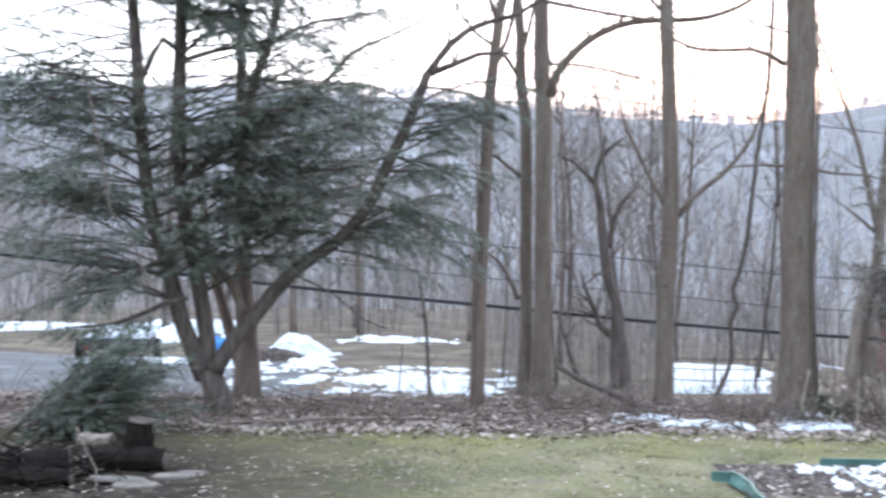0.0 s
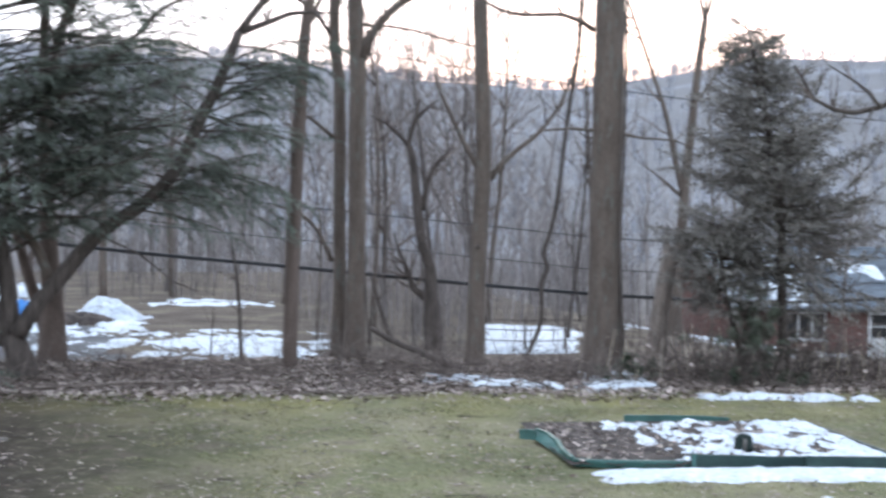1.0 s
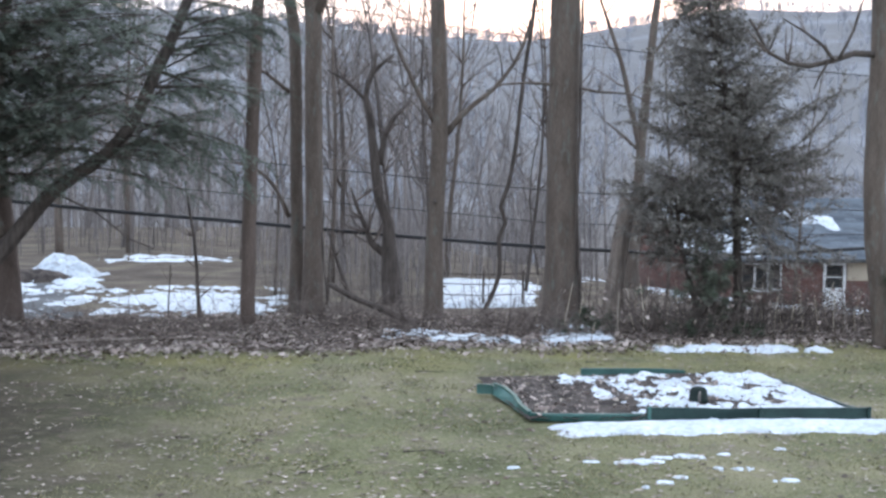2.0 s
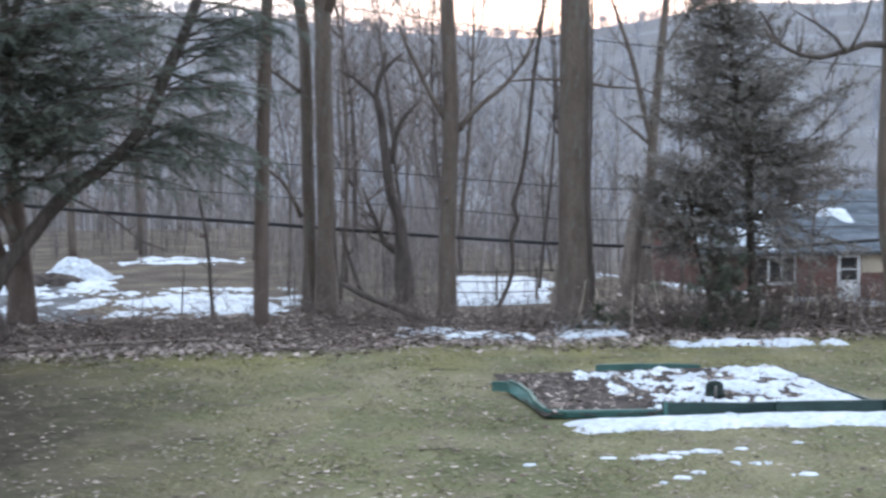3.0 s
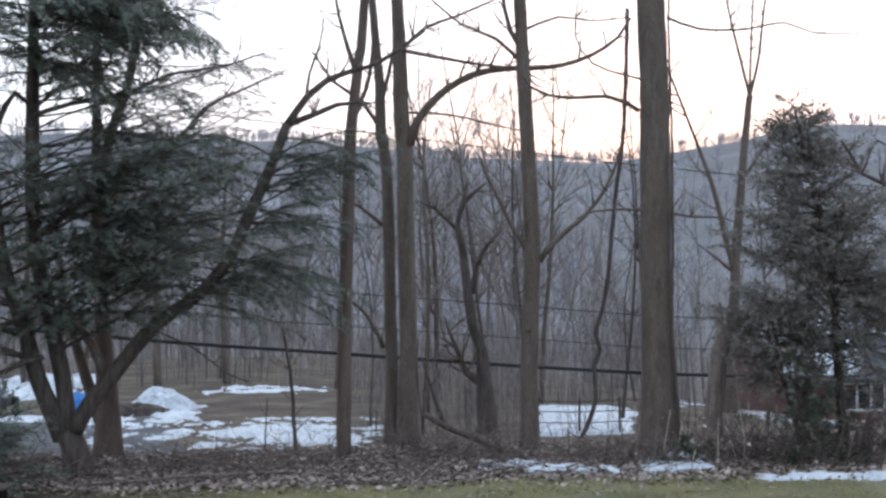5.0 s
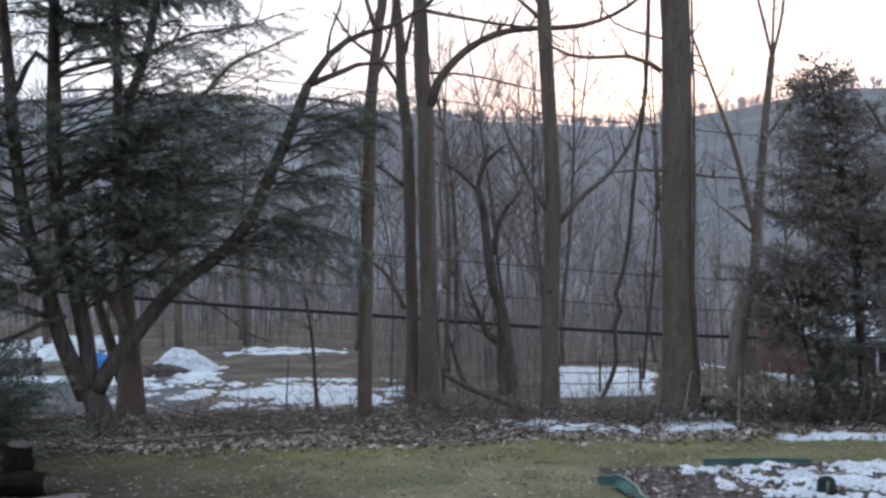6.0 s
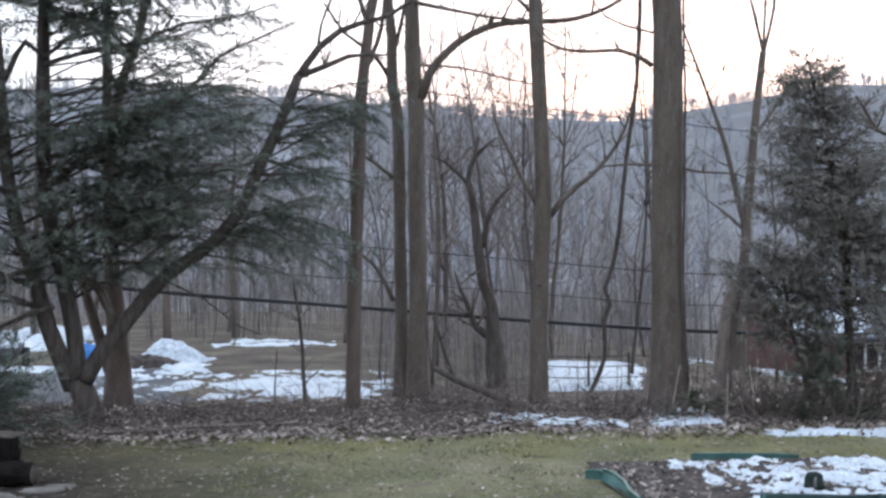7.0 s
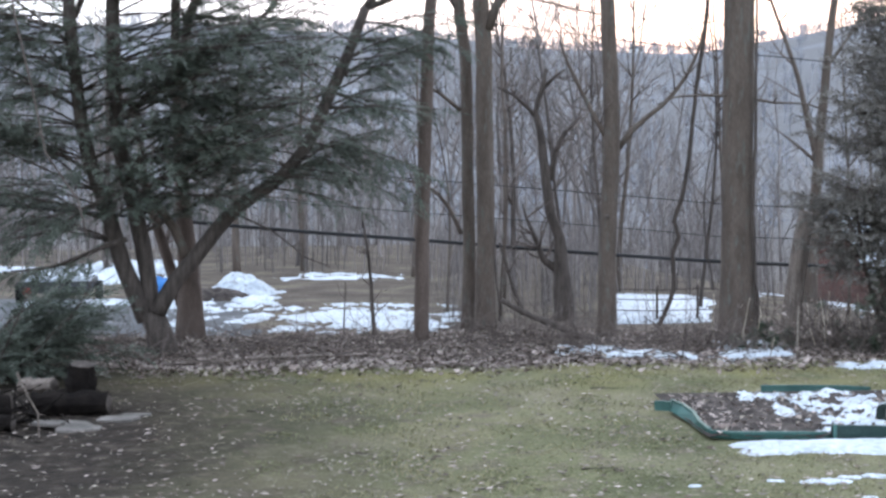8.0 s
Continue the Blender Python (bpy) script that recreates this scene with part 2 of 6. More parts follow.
def spline(points, step=0.3, jitter=0.0, rng=random):
    """Catmull-Rom through rows of x, y, z, r, resampled."""
    p = [Vector(q[:3]) for q in points]
    r = [q[3] for q in points]
    out = []
    for i in range(len(p) - 1):
        p0, p1, p2, p3 = p[max(i - 1, 0)], p[i], p[i + 1], p[min(i + 2, len(p) - 1)]
        k = max(1, int((p2 - p1).length / step))
        for j in range(k):
            t = j / k
            q = 0.5 * (2 * p1 + (p2 - p0) * t + (2 * p0 - 5 * p1 + 4 * p2 - p3) * t * t + (3 * p1 - p0 - 3 * p2 + p3) * t ** 3)
            if jitter and (i or j):
                q += Vector((rng.uniform(-1, 1), rng.uniform(-1, 1), rng.uniform(-1, 1))) * jitter
            out.append((q, r[i] + (r[i + 1] - r[i]) * t))
    out.append((p[-1], r[-1]))
    return out


def tube(bm, path, sides=8, ridge=0.0, seed=0.0):
    """A closed tapered tube along rows of (place, radius); ridge: unevenness of its skin."""
    rings, up = [], None
    n = len(path)
    for i, (p, r) in enumerate(path):
        d = (path[min(i + 1, n - 1)][0] - path[max(i - 1, 0)][0]).normalized()
        if up is None:
            up = d.orthogonal().normalized()
        up = (up - d * up.dot(d)).normalized()
        side = d.cross(up)
        ring = []
        for s in range(sides):
            a = 2 * math.pi * s / sides
            k = 1.0
            if ridge:
                w = Vector((math.cos(a) * 2.2, math.sin(a) * 2.2, p.z * 0.6 + seed))
                k += ridge * noise.noise(w) + ridge * 0.5 * noise.noise(w * 2.7)
            ring.append(bm.verts.new(p + (up * math.cos(a) + side * math.sin(a)) * r * k))
        rings.append(ring)
    for a, b in zip(rings, rings[1:]):
        for s in range(sides):
            bm.faces.new((a[s], a[(s + 1) % sides], b[(s + 1) % sides], b[s]))
    bm.faces.new(rings[0][::-1])
    bm.faces.new(rings[-1])


def wander(rng, p, d, length, r, bend=0.25, rise=0.1, steps=5, tip=0.25):
    """A crooked twig from p along d."""
    out, q, d = [(p.copy(), r)], p.copy(), d.normalized()
    for i in range(steps):
        d = (d + Vector((rng.uniform(-1, 1), rng.uniform(-1, 1), rng.uniform(-1, 1) + rise)) * bend).normalized()
        q = q + d * length / steps
        out.append((q.copy(), r * (1 - (1 - tip) * (i + 1) / steps)))
    return out


def twigs_on(bm, path, rng, count, length, radius, start=0.3, levels=2, rise=0.3, sides=4, spread=1.0):
    """Side twigs along a limb, each with twigs of its own."""
    n = len(path)
    for _ in range(count):
        i = min(n - 2, int((start + (1 - start) * rng.random()) * (n - 1)))
        p, r = path[i]
        d = (path[i + 1][0] - p).normalized()
        o = Vector((rng.uniform(-1, 1), rng.uniform(-1, 1), rng.uniform(-0.6, 1)))
        o = (o - d * o.dot(d)).normalized()
        ln = length * rng.uniform(0.4, 1.1)
        w = wander(rng, p, d * 0.6 + o * spread, ln, min(radius, r * 0.7), 0.22, rise)
        tube(bm, w, sides)
        if levels > 1:
            twigs_on(bm, w, rng, max(2, int(ln * 3)), ln * 0.5, radius * 0.55, 0.2, levels - 1, rise, 3, spread)


def ground_z(x, y):
    """The height of the ground: a level lawn, a fall towards the house, a valley and the hills behind."""
    s = max(0.0, y - 26.0)
    right = smooth_step(9.0, 21.0, x)
    z = -0.020 * min(s, 60) * (1 - right) - 0.113 * min(s, 38) * right
    d = math.hypot(x, y)
    if y > 0 and d > 75:
        z -= 7.0 * smooth_step(75, 140, d)
    az = math.degrees(math.atan2(x, max(y, 1e-6))) if y > 0 else 90.0
    slope = 0.080 + 0.003 * smooth_step(5, -1, az) + 0.011 * smooth_step(13, 1, az) + 0.017 * smooth_step(13, 22, az)
    slope *= smooth_step(75, 40, abs(az))
    top = -1.5 + slope * 1250 + 4.0 * noise.noise(Vector((az * 0.22, 3.1, 0)))
    if d > 170:
        z += (top + 9) * smooth_step(170, 1250, d) ** 1.15
        z += 5.0 * noise.noise(Vector((x * 0.006, y * 0.006, 0))) * smooth_step(170, 500, d)
    if d < 120:
        z += 0.035 * noise.noise(Vector((x * 0.35, y * 0.35, 1.7))) + smooth_step(26, 45, y) * 0.12 * noise.noise(Vector((x * 0.2, y * 0.2, 5)))
    return z


# ---------------------------------------------------------------- ground
def build_ground():
    radii = [0.0] + list(np.arange(1.0, 34, 0.7)) + list(np.arange(34, 100, 3.0)) + list(np.arange(100, 300, 14.0)) + list(np.arange(300, 1330, 26.0)) + [1400, 1600, 2000, 2800, 4600]
    angles = sorted(set([round(v, 3) for v in np.arange(-180, 180, 4.0)] + [round(v, 3) for v in np.arange(-40, 48, 0.5)]))
    verts, faces, k = [], [], len(angles)
    for r in radii:
        for a in angles:
            x, y = r * math.sin(radians(a)), r * math.cos(radians(a))
            verts.append((x, y, ground_z(x, y)))
    for i in range(len(radii) - 1):
        for j in range(k):
            p, q = i * k + j, i * k + (j + 1) % k
            faces.append((p, p + k, q + k, q))
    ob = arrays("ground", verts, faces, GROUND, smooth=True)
    tagged(ob, "winter lawn with leaf litter and forest floor beyond", "ground", kind="structure")


build_ground()


def sheet(name, label, category, xs, ys, inside, mat, lift=0.02, bulge=0.0, step=0.25, kind="structure", rough=0.0, base=None):
    """A thin uneven layer on the ground where inside(x, y) > 0."""
    nx, ny = int((xs[1] - xs[0]) / step) + 1, int((ys[1] - ys[0]) / step) + 1
    ids, verts, faces, h = {}, [], [], {}
    for i in range(nx + 1):
        for j in range(ny + 1):
            x, y = xs[0] + i * step, ys[0] + j * step
            h[i, j] = inside(x, y)

    def vert(i, j, low=False):
        if (i, j, low) not in ids:
            x, y = xs[0] + i * step, ys[0] + j * step
            v = min(1.0, max(0.0, h[i, j]))
            g = (base or ground_z)(x, y)
            z = g + lift + bulge * math.sqrt(v) + (rough * noise.noise(Vector((x * 3, y * 3, 0))) if not low else 0)
            if h[i, j] <= 0:
                z = g - 0.01
            ids[i, j, low] = len(verts)
            verts.append((x + 0.3 * step * noise.noise(Vector((x * 5, y * 5, 9))), y + 0.3 * step * noise.noise(Vector((x * 5, y * 5, 19))), z))
        return ids[i, j, low]

    for i in range(nx):
        for j in range(ny):
            if max(h[i, j], h[i + 1, j], h[i, j + 1], h[i + 1, j + 1]) > 0:
                faces.append((vert(i, j), vert(i + 1, j), vert(i + 1, j + 1), vert(i, j + 1)))
    if not faces:
        return None
    return tagged(arrays(name, verts, faces, mat, smooth=True), label, category, kind=kind)


def blob(cx, cy, rx, ry, seed, cut=0.0, scale=1.0, amp=0.8):
    """A patch with a ragged edge and holes."""
    def f(x, y):
        e = 1 - ((x - cx) / rx) ** 2 - ((y - cy) / ry) ** 2
        w = Vector((x * scale, y * scale * 0.6, seed))
        return e - cut + amp * (noise.noise(w) + 0.5 * noise.noise(w * 2.3) + 0.42 * noise.noise(w * 6.1) + 0.2 * noise.noise(w * 14))
    return f


# ---------------------------------------------------------------- driveway and snow on the ground
sheet("driveway", "worn grey asphalt driveway", "driveway", (-26, -1.2), (27.6, 62),
              lambda x, y: min(1, min(y - (28.6 + 0.25 * noise.noise(Vector((x * 0.5, 0, 3)))), (-2.4 - 0.10 * (y - 29)) - x, 37.5 + (-x - 4) * 0.30 - y)), ASPHALT, 0.012, 0.0, 0.5)


def snow(label, xs, ys, f, lift=0.012, bulge=0.07, step=0.16, mat=None, rough=0.02, base=None):
    return sheet("snow_patch", label, "snow", xs, ys, f, mat or SNOW, lift, bulge, step, "", rough, base)


snow("ragged thawing snow beside the driveway", (-4.4, 1.4), (28.4, 36), blob(-1.3, 32.0, 3.3, 3.8, 3.3, 0.85, 1.1, 2.3), mat=SNOW, bulge=0.03, step=0.06)
snow("ragged thawing snow behind the tree line", (-1.2, 2.4), (28.6, 36), blob(0.6, 32.2, 2.0, 3.8, 8.3, 0.85, 1.2, 2.3), mat=SNOW, bulge=0.03, step=0.06)
snow("thin snow patch on the far field", (-3.2, 2.2), (45, 50.5), blob(-0.6, 47.8, 2.2, 1.7, 2.1, 0.75, 1.3, 2.2), bulge=0.04, step=0.1)
snow("smooth snow field lying behind the trees", (4.4, 10.4), (29.5, 39.5), lambda x, y: min(1.0, (x - 0.178 * y + 0.25 * noise.noise(Vector((0, y * 0.6, 4)))) * 2, (38.2 - 0.5 * (x - 6) - y + 0.3 * noise.noise(Vector((x, 0, 4)))) * 2, (0.246 * y - x + 0.3 * noise.noise(Vector((x, y * 0.8, 4)))) * 2, (y - 30)), bulge=0.12)
snow("bank of snow across the driveway", (-11, -6.4), (44, 58), blob(-8.8, 51, 2.4, 6, 4.4, 0.6, 0.7, 1.6), bulge=0.3)
snow("strip of snow along the far verge", (-22, -10.5), (50, 56), blob(-16, 53, 6.2, 1.6, 6.4, 0.1, 0.6, 0.8), bulge=0.2)
snow("snow bordering the driveway edge", (-9, -4), (34.5, 38.5), blob(-6.4, 36.6, 2.4, 0.7, 1.4, 0.1, 0.8, 0.9), bulge=0.12)
for x, y, rx, ry, seed, cut_, amp in ((6.95, 24.65, 0.62, 1.0, 2.9, 0.15, 0.9), (6.45, 23.95, 0.5, 0.35, 4.2, 0.4, 1.5), (5.85, 23.8, 0.6, 0.4, 5.9, 0.45, 1.6), (5.1, 23.8, 0.22, 0.2, 6.6, 0.1, 0.7), (4.62, 24.3, 0.5, 0.4, 1.7, 0.35, 1.4), (3.72, 25.0, 0.6, 0.5, 7.9, 0.4, 1.5)):
    snow("small ragged snow patch in the leaf litter", (x - rx * 1.5, x + rx * 1.5), (y - ry * 1.5, y + ry * 1.5), blob(x, y, rx * 1.15, ry * 1.15, seed, cut_, 2.3, amp), step=0.05, bulge=0.08)
snow("narrow snow strip along the lawn edge", (7.5, 11.0), (22.0, 23.3), blob(9.2, 22.65, 1.55, 0.42, 1.1, 0.3, 2.3, 1.3), step=0.05)
snow("dusting of snow on the slope before the house", (10.5, 24), (26, 50), blob(16, 36, 6.5, 10, 9.1, 1.35, 1.1, 1.8), bulge=0.0, step=0.22, mat=DIRTY_SNOW)
snow("snow by the brick house's doorstep", (22, 31), (50, 57), blob(26.5, 54, 3.2, 2.0, 9.7, 0.6, 0.7, 1.4), bulge=0.08, mat=DIRTY_SNOW)


# the pile that the plough left
def heap(x, y):
    e = 1 - math.hypot((x + 3.72) / (0.95 if x < -3.72 else 1.2), (y - 41.0) / 1.4)
    e += 0.30 * noise.noise(Vector((x * 1.5, y * 1.5, 2))) + 0.16 * noise.noise(Vector((x * 4.5, y * 4.5, 2)))
    return e * abs(e)


tagged(sheet("snowbank", "cone-shaped pile of ploughed snow", "snow pile", (-5.6, -2.0), (39, 43), heap, DIRTY_SNOW, 0.0, 0.72, 0.07, "", 0.07), "cone-shaped pile of ploughed snow", "snow pile")
snow("broken snow below the ploughed pile", (-6.2, -2.2), (33, 40.5), blob(-4.2, 37, 1.7, 3.8, 5.2, 0.6, 0.9, 2.0), bulge=0.08, step=0.07)
sheet("soil_mound", "dark heap of soil beside the snow pile", "soil", (-5.6, -2.9), (36.6, 39.9), blob(-4.25, 38.4, 1.0, 1.1, 1.2, 0.3, 1.4, 0.9), SOIL, 0.03, 0.28, 0.08, "", 0.05)


# ---------------------------------------------------------------- bare trees along the lawn's edge
def limb(parent, rows, mat, name="limb", sides=8, jitter=0.0, twig_count=0, twig_len=1.2, seed=1, ridge=0.0, step=0.25, twig_start=0.25, rise=0.35, levels=2):
    rng = random.Random(seed)
    path = spline(rows, step, jitter, rng)
    bm = bmesh.new()
    tube(bm, path, sides, ridge, seed)
    part(name, bm, mat, parent)
    if twig_count:
        bm = bmesh.new()
        twigs_on(bm, path, rng, twig_count, twig_len, max(0.008, rows[0][3] * 0.35), twig_start, levels, rise)
        tagged(part("twig_tangle", bm, TWIG, parent), kind="stuff")
    return path


def trunk(parent, rows, mat, seed=1, flare=1.6, crown=True, top=13.0, ridge=0.10):
    """A standing stem with a flared foot, carried on above the last row to its crown."""
    rng = random.Random(seed)
    x, y, z, r = rows[0]
    rows = [(x, y, ground_z(x, y) - 0.15, r * flare), (x, y, max(z, 0) + 0.12, r * (1 + (flare - 1) * 0.45)), *[(a, b, c, d) for a, b, c, d in rows[1:]]]
    if crown:
        lx, ly, lz, lr = rows[-1]
        px, py, pz, pr = rows[-2]
        k = (top - lz) / max(lz - pz, 0.5)
        rows.append((lx + (lx - px) * k * 0.5 + rng.uniform(-0.2, 0.2), ly + rng.uniform(-0.4, 0.4), top, lr * 0.4))
    path = spline(rows, 0.22, 0.006, rng)
    bm = bmesh.new()
    tube(bm, path, 18, ridge, seed * 3.7)
    part("trunk", bm, mat, parent)
    if crown:
        for k in range(5):
            i = int(len(path) * rng.uniform(0.72, 0.97))
            p, r = path[i]
            a = rng.uniform(0, 2 * math.pi)
            w = wander(rng, p, Vector((math.cos(a), math.sin(a), rng.uniform(0.3, 1.0))), rng.uniform(2, 3.5), r * 0.45, 0.2, 0.4, 8)
            bm = bmesh.new()
            tube(bm, w, 6)
            part("limb", bm, mat, parent)
            bm = bmesh.new()
            twigs_on(bm, w, rng, 7, 1.2, r * 0.15, 0.2, 2, 0.4)
            tagged(part("twig_tangle", bm, TWIG, parent), kind="stuff")
    return path


EDGE = "bare trees along the lawn edge"
t = thing("bare_tree", "slender reddish-brown bare tree at the lawn edge", "tree", group=EDGE)
trunk(t, [(1.01, 27.00, -0.02, 0.135), (1.06, 27.00, 2.27, 0.130), (1.13, 27.00, 4.44, 0.125), (1.21, 27.00, 6.18, 0.115), (1.36, 27.00, 7.50, 0.100), (1.47, 27.00, 8.37, 0.090)], BARK_RED, 11, 1.25)
limb(t, [(1.30, 27.00, 7.39, 0.050), (1.14, 27.00, 7.93, 0.040), (1.00, 27.00, 8.47, 0.030), (0.87, 27.00, 9.24, 0.020)], BARK_RED, twig_count=6, twig_len=0.8, seed=12)
limb(t, [(1.24, 27.00, 6.46, 0.050), (1.52, 27.00, 7.06, 0.042), (1.65, 27.00, 7.83, 0.033), (1.69, 27.00, 8.82, 0.025)], BARK_RED, twig_count=6, twig_len=0.8, seed=13)

t = thing("bare_tree", "thin grey bare tree beside a thicker neighbour", "tree", group=EDGE)
trunk(t, [(2.08, 29.00, -0.06, 0.140), (2.10, 29.00, 1.23, 0.130), (2.08, 29.00, 2.51, 0.130), (2.06, 29.00, 4.14, 0.125), (2.03, 29.00, 5.74, 0.120), (1.93, 29.00, 6.38, 0.115), (1.89, 29.00, 7.66, 0.100), (1.83, 29.00, 8.30, 0.090)], BARK, 21, 1.5)
limb(t, [(1.93, 29.00, 1.94, 0.050), (1.66, 29.00, 2.52, 0.040), (1.28, 29.00, 2.91, 0.030), (0.71, 29.00, 3.08, 0.020)], BARK, twig_count=4, twig_len=0.7, seed=22)
limb(t, [(1.94, 29.00, 4.48, 0.045), (1.50, 29.00, 4.84, 0.033), (1.05, 29.00, 5.10, 0.020)], BARK, twig_count=4, twig_len=0.7, seed=23)
limb(t, [(1.92, 29.00, 6.44, 0.050), (1.55, 29.00, 7.02, 0.040), (0.98, 29.00, 7.43, 0.030), (0.52, 29.00, 8.07, 0.020)], BARK, twig_count=7, twig_len=0.8, seed=24)
limb(t, [(1.91, 29.00, 6.90, 0.050), (2.09, 29.00, 7.60, 0.040), (2.21, 29.00, 8.19, 0.030)], BARK, twig_count=4, twig_len=0.7, seed=25)

t = thing("bare_tree", "grey-brown bare tree that forks above head height", "tree", group=EDGE)
trunk(t, [(2.38, 28.50, 0.12, 0.190), (2.40, 28.50, 1.89, 0.175), (2.38, 28.50, 4.12, 0.172), (2.37, 28.50, 5.70, 0.170), (2.31, 28.50, 6.65, 0.165), (2.29, 28.50, 7.59, 0.150), (2.28, 28.50, 8.22, 0.140)], BARK, 31, 1.5)
limb(t, [(2.46, 28.40, 6.08, 0.100), (2.61, 28.40, 6.55, 0.092), (2.81, 28.40, 6.82, 0.085), (3.21, 28.40, 7.21, 0.077), (3.80, 28.40, 7.53, 0.070), (4.44, 28.40, 7.65, 0.062), (5.09, 28.40, 7.67, 0.055), (5.68, 28.40, 7.74, 0.047), (6.27, 28.40, 7.95, 0.040), (6.81, 28.40, 8.31, 0.033), (7.09, 28.40, 8.72, 0.025)], BARK, twig_count=14, twig_len=0.9, seed=32)
limb(t, [(2.46, 28.40, 6.74, 0.030), (2.98, 28.40, 6.73, 0.026), (3.56, 28.40, 6.65, 0.022), (4.14, 28.40, 6.51, 0.019), (4.75, 28.40, 6.38, 0.015)], BARK, twig_count=5, twig_len=0.5, seed=33)
limb(t, [(2.35, 28.40, 8.01, 0.045), (3.10, 28.40, 7.87, 0.037), (4.03, 28.40, 7.72, 0.028), (4.62, 28.40, 7.68, 0.020)], BARK, twig_count=8, twig_len=0.7, seed=34)
limb(t, [(2.37, 28.40, 8.07, 0.045), (2.81, 28.40, 8.48, 0.037), (3.45, 28.40, 8.72, 0.028), (4.27, 28.40, 9.08, 0.020)], BARK, twig_count=8, twig_len=0.8, seed=35)

t = thing("bare_tree", "straight grey-brown bare tree with a round branch scar", "tree", group=EDGE)
trunk(t, [(4.68, 27.30, 0.02, 0.180), (4.68, 27.30, 1.23, 0.170), (4.71, 27.30, 2.34, 0.165), (4.77, 27.30, 4.01, 0.160), (4.74, 27.30, 5.24, 0.150), (4.68, 27.30, 6.36, 0.145), (4.64, 27.30, 7.47, 0.140), (4.58, 27.30, 8.93, 0.125)], BARK, 41, 1.35)
limb(t, [(4.90, 27.30, 3.68, 0.065), (5.16, 27.30, 4.01, 0.058), (5.44, 27.30, 4.26, 0.050), (5.78, 27.30, 4.52, 0.042), (6.24, 27.30, 5.08, 0.035), (6.53, 27.30, 5.75, 0.028), (6.67, 27.30, 6.37, 0.020)], BARK, twig_count=9, twig_len=0.8, seed=42)
limb(t, [(4.65, 27.30, 3.92, 0.055), (4.37, 27.30, 4.40, 0.046), (4.09, 27.30, 4.96, 0.037), (3.89, 27.30, 5.37, 0.029), (3.76, 27.30, 5.74, 0.020)], BARK, twig_count=6, twig_len=0.8, seed=43)
limb(t, [(4.61, 27.30, 7.86, 0.060), (4.38, 27.30, 8.25, 0.050), (4.27, 27.30, 8.70, 0.040), (4.22, 27.30, 9.26, 0.030)], BARK, twig_count=6, twig_len=0.7, seed=44)
limb(t, [(4.62, 27.30, 7.58, 0.045), (4.10, 27.30, 8.08, 0.035), (3.43, 27.30, 8.35, 0.025), (2.76, 27.30, 8.90, 0.015)], BARK, twig_count=8, twig_len=0.8, seed=45)
limb(t, [(4.67, 27.30, 8.26, 0.030), (5.35, 27.30, 8.52, 0.024), (6.03, 27.30, 8.45, 0.018), (6.72, 27.30, 8.52, 0.012)], BARK, twig_count=8, twig_len=0.6, seed=46)
bm = bmesh.new()
tube(bm, [(Vector([(4.65, 27.11, 2.35, 0.050), (4.65, 27.11, 2.33, 0.050)][k][:3]) + Vector((0, -0.05 * k, 0)), 0.05 - 0.02 * k) for k in (0, 1)], 10)
part("branch_scar", bm, BARK_DARK, t, "dark round branch scar")

t = thing("bare_tree", "thickest bare tree with a tall straight trunk", "tree", group=EDGE)
trunk(t, [(7.19, 26.90, 0.08, 0.335), (7.17, 26.90, 1.24, 0.320), (7.15, 26.90, 2.67, 0.305), (7.16, 26.90, 4.45, 0.300), (7.17, 26.90, 6.00, 0.295), (7.16, 26.90, 7.45, 0.285), (7.11, 26.90, 8.90, 0.275)], BARK, 51, 1.45, top=15, ridge=0.08)
limb(t, [(6.86, 26.90, 6.61, 0.050), (6.61, 26.90, 6.77, 0.045), (6.22, 26.90, 6.90, 0.040), (5.60, 26.90, 6.87, 0.035), (5.04, 26.90, 6.92, 0.030), (4.70, 26.90, 7.08, 0.025), (4.54, 26.90, 7.30, 0.020)], BARK, twig_count=9, twig_len=0.7, seed=52)
limb(t, [(6.91, 26.80, 4.66, 0.030), (6.35, 26.80, 4.68, 0.024), (5.90, 26.80, 4.64, 0.018), (5.57, 26.80, 4.50, 0.012)], BARK, twig_count=4, twig_len=0.5, seed=53)
limb(t, [(7.39, 26.80, 4.61, 0.030), (7.82, 26.80, 4.53, 0.023), (8.50, 26.80, 4.50, 0.017), (8.96, 26.80, 4.33, 0.010)], BARK, twig_count=6, twig_len=0.5, seed=54)
limb(t, [(7.41, 26.80, 8.44, 0.030), (8.07, 26.80, 8.22, 0.026), (8.98, 26.80, 8.22, 0.022), (9.79, 26.80, 8.36, 0.018), (10.37, 26.80, 8.17, 0.014), (11.36, 26.80, 8.16, 0.010)], BARK, twig_count=9, twig_len=0.7, seed=55)
limb(t, [(6.93, 26.80, 7.21, 0.025), (6.53, 26.80, 7.31, 0.021), (5.92, 26.80, 7.53, 0.018), (5.58, 26.80, 8.07, 0.014), (5.64, 26.80, 8.74, 0.010)], BARK, twig_count=8, twig_len=0.6, seed=56)
limb(t, [(7.51, 26.55, 0.06, 0.035), (7.42, 26.55, 1.15, 0.033), (7.37, 26.55, 2.68, 0.030), (7.41, 26.55, 4.43, 0.028), (7.41, 26.55, 6.08, 0.025), (7.39, 26.55, 7.51, 0.022), (7.38, 26.55, 8.83, 0.020)], BARK_DARK, "climbing_vine", 6, 0.01, 18, 0.18, 57, rise=0.2)

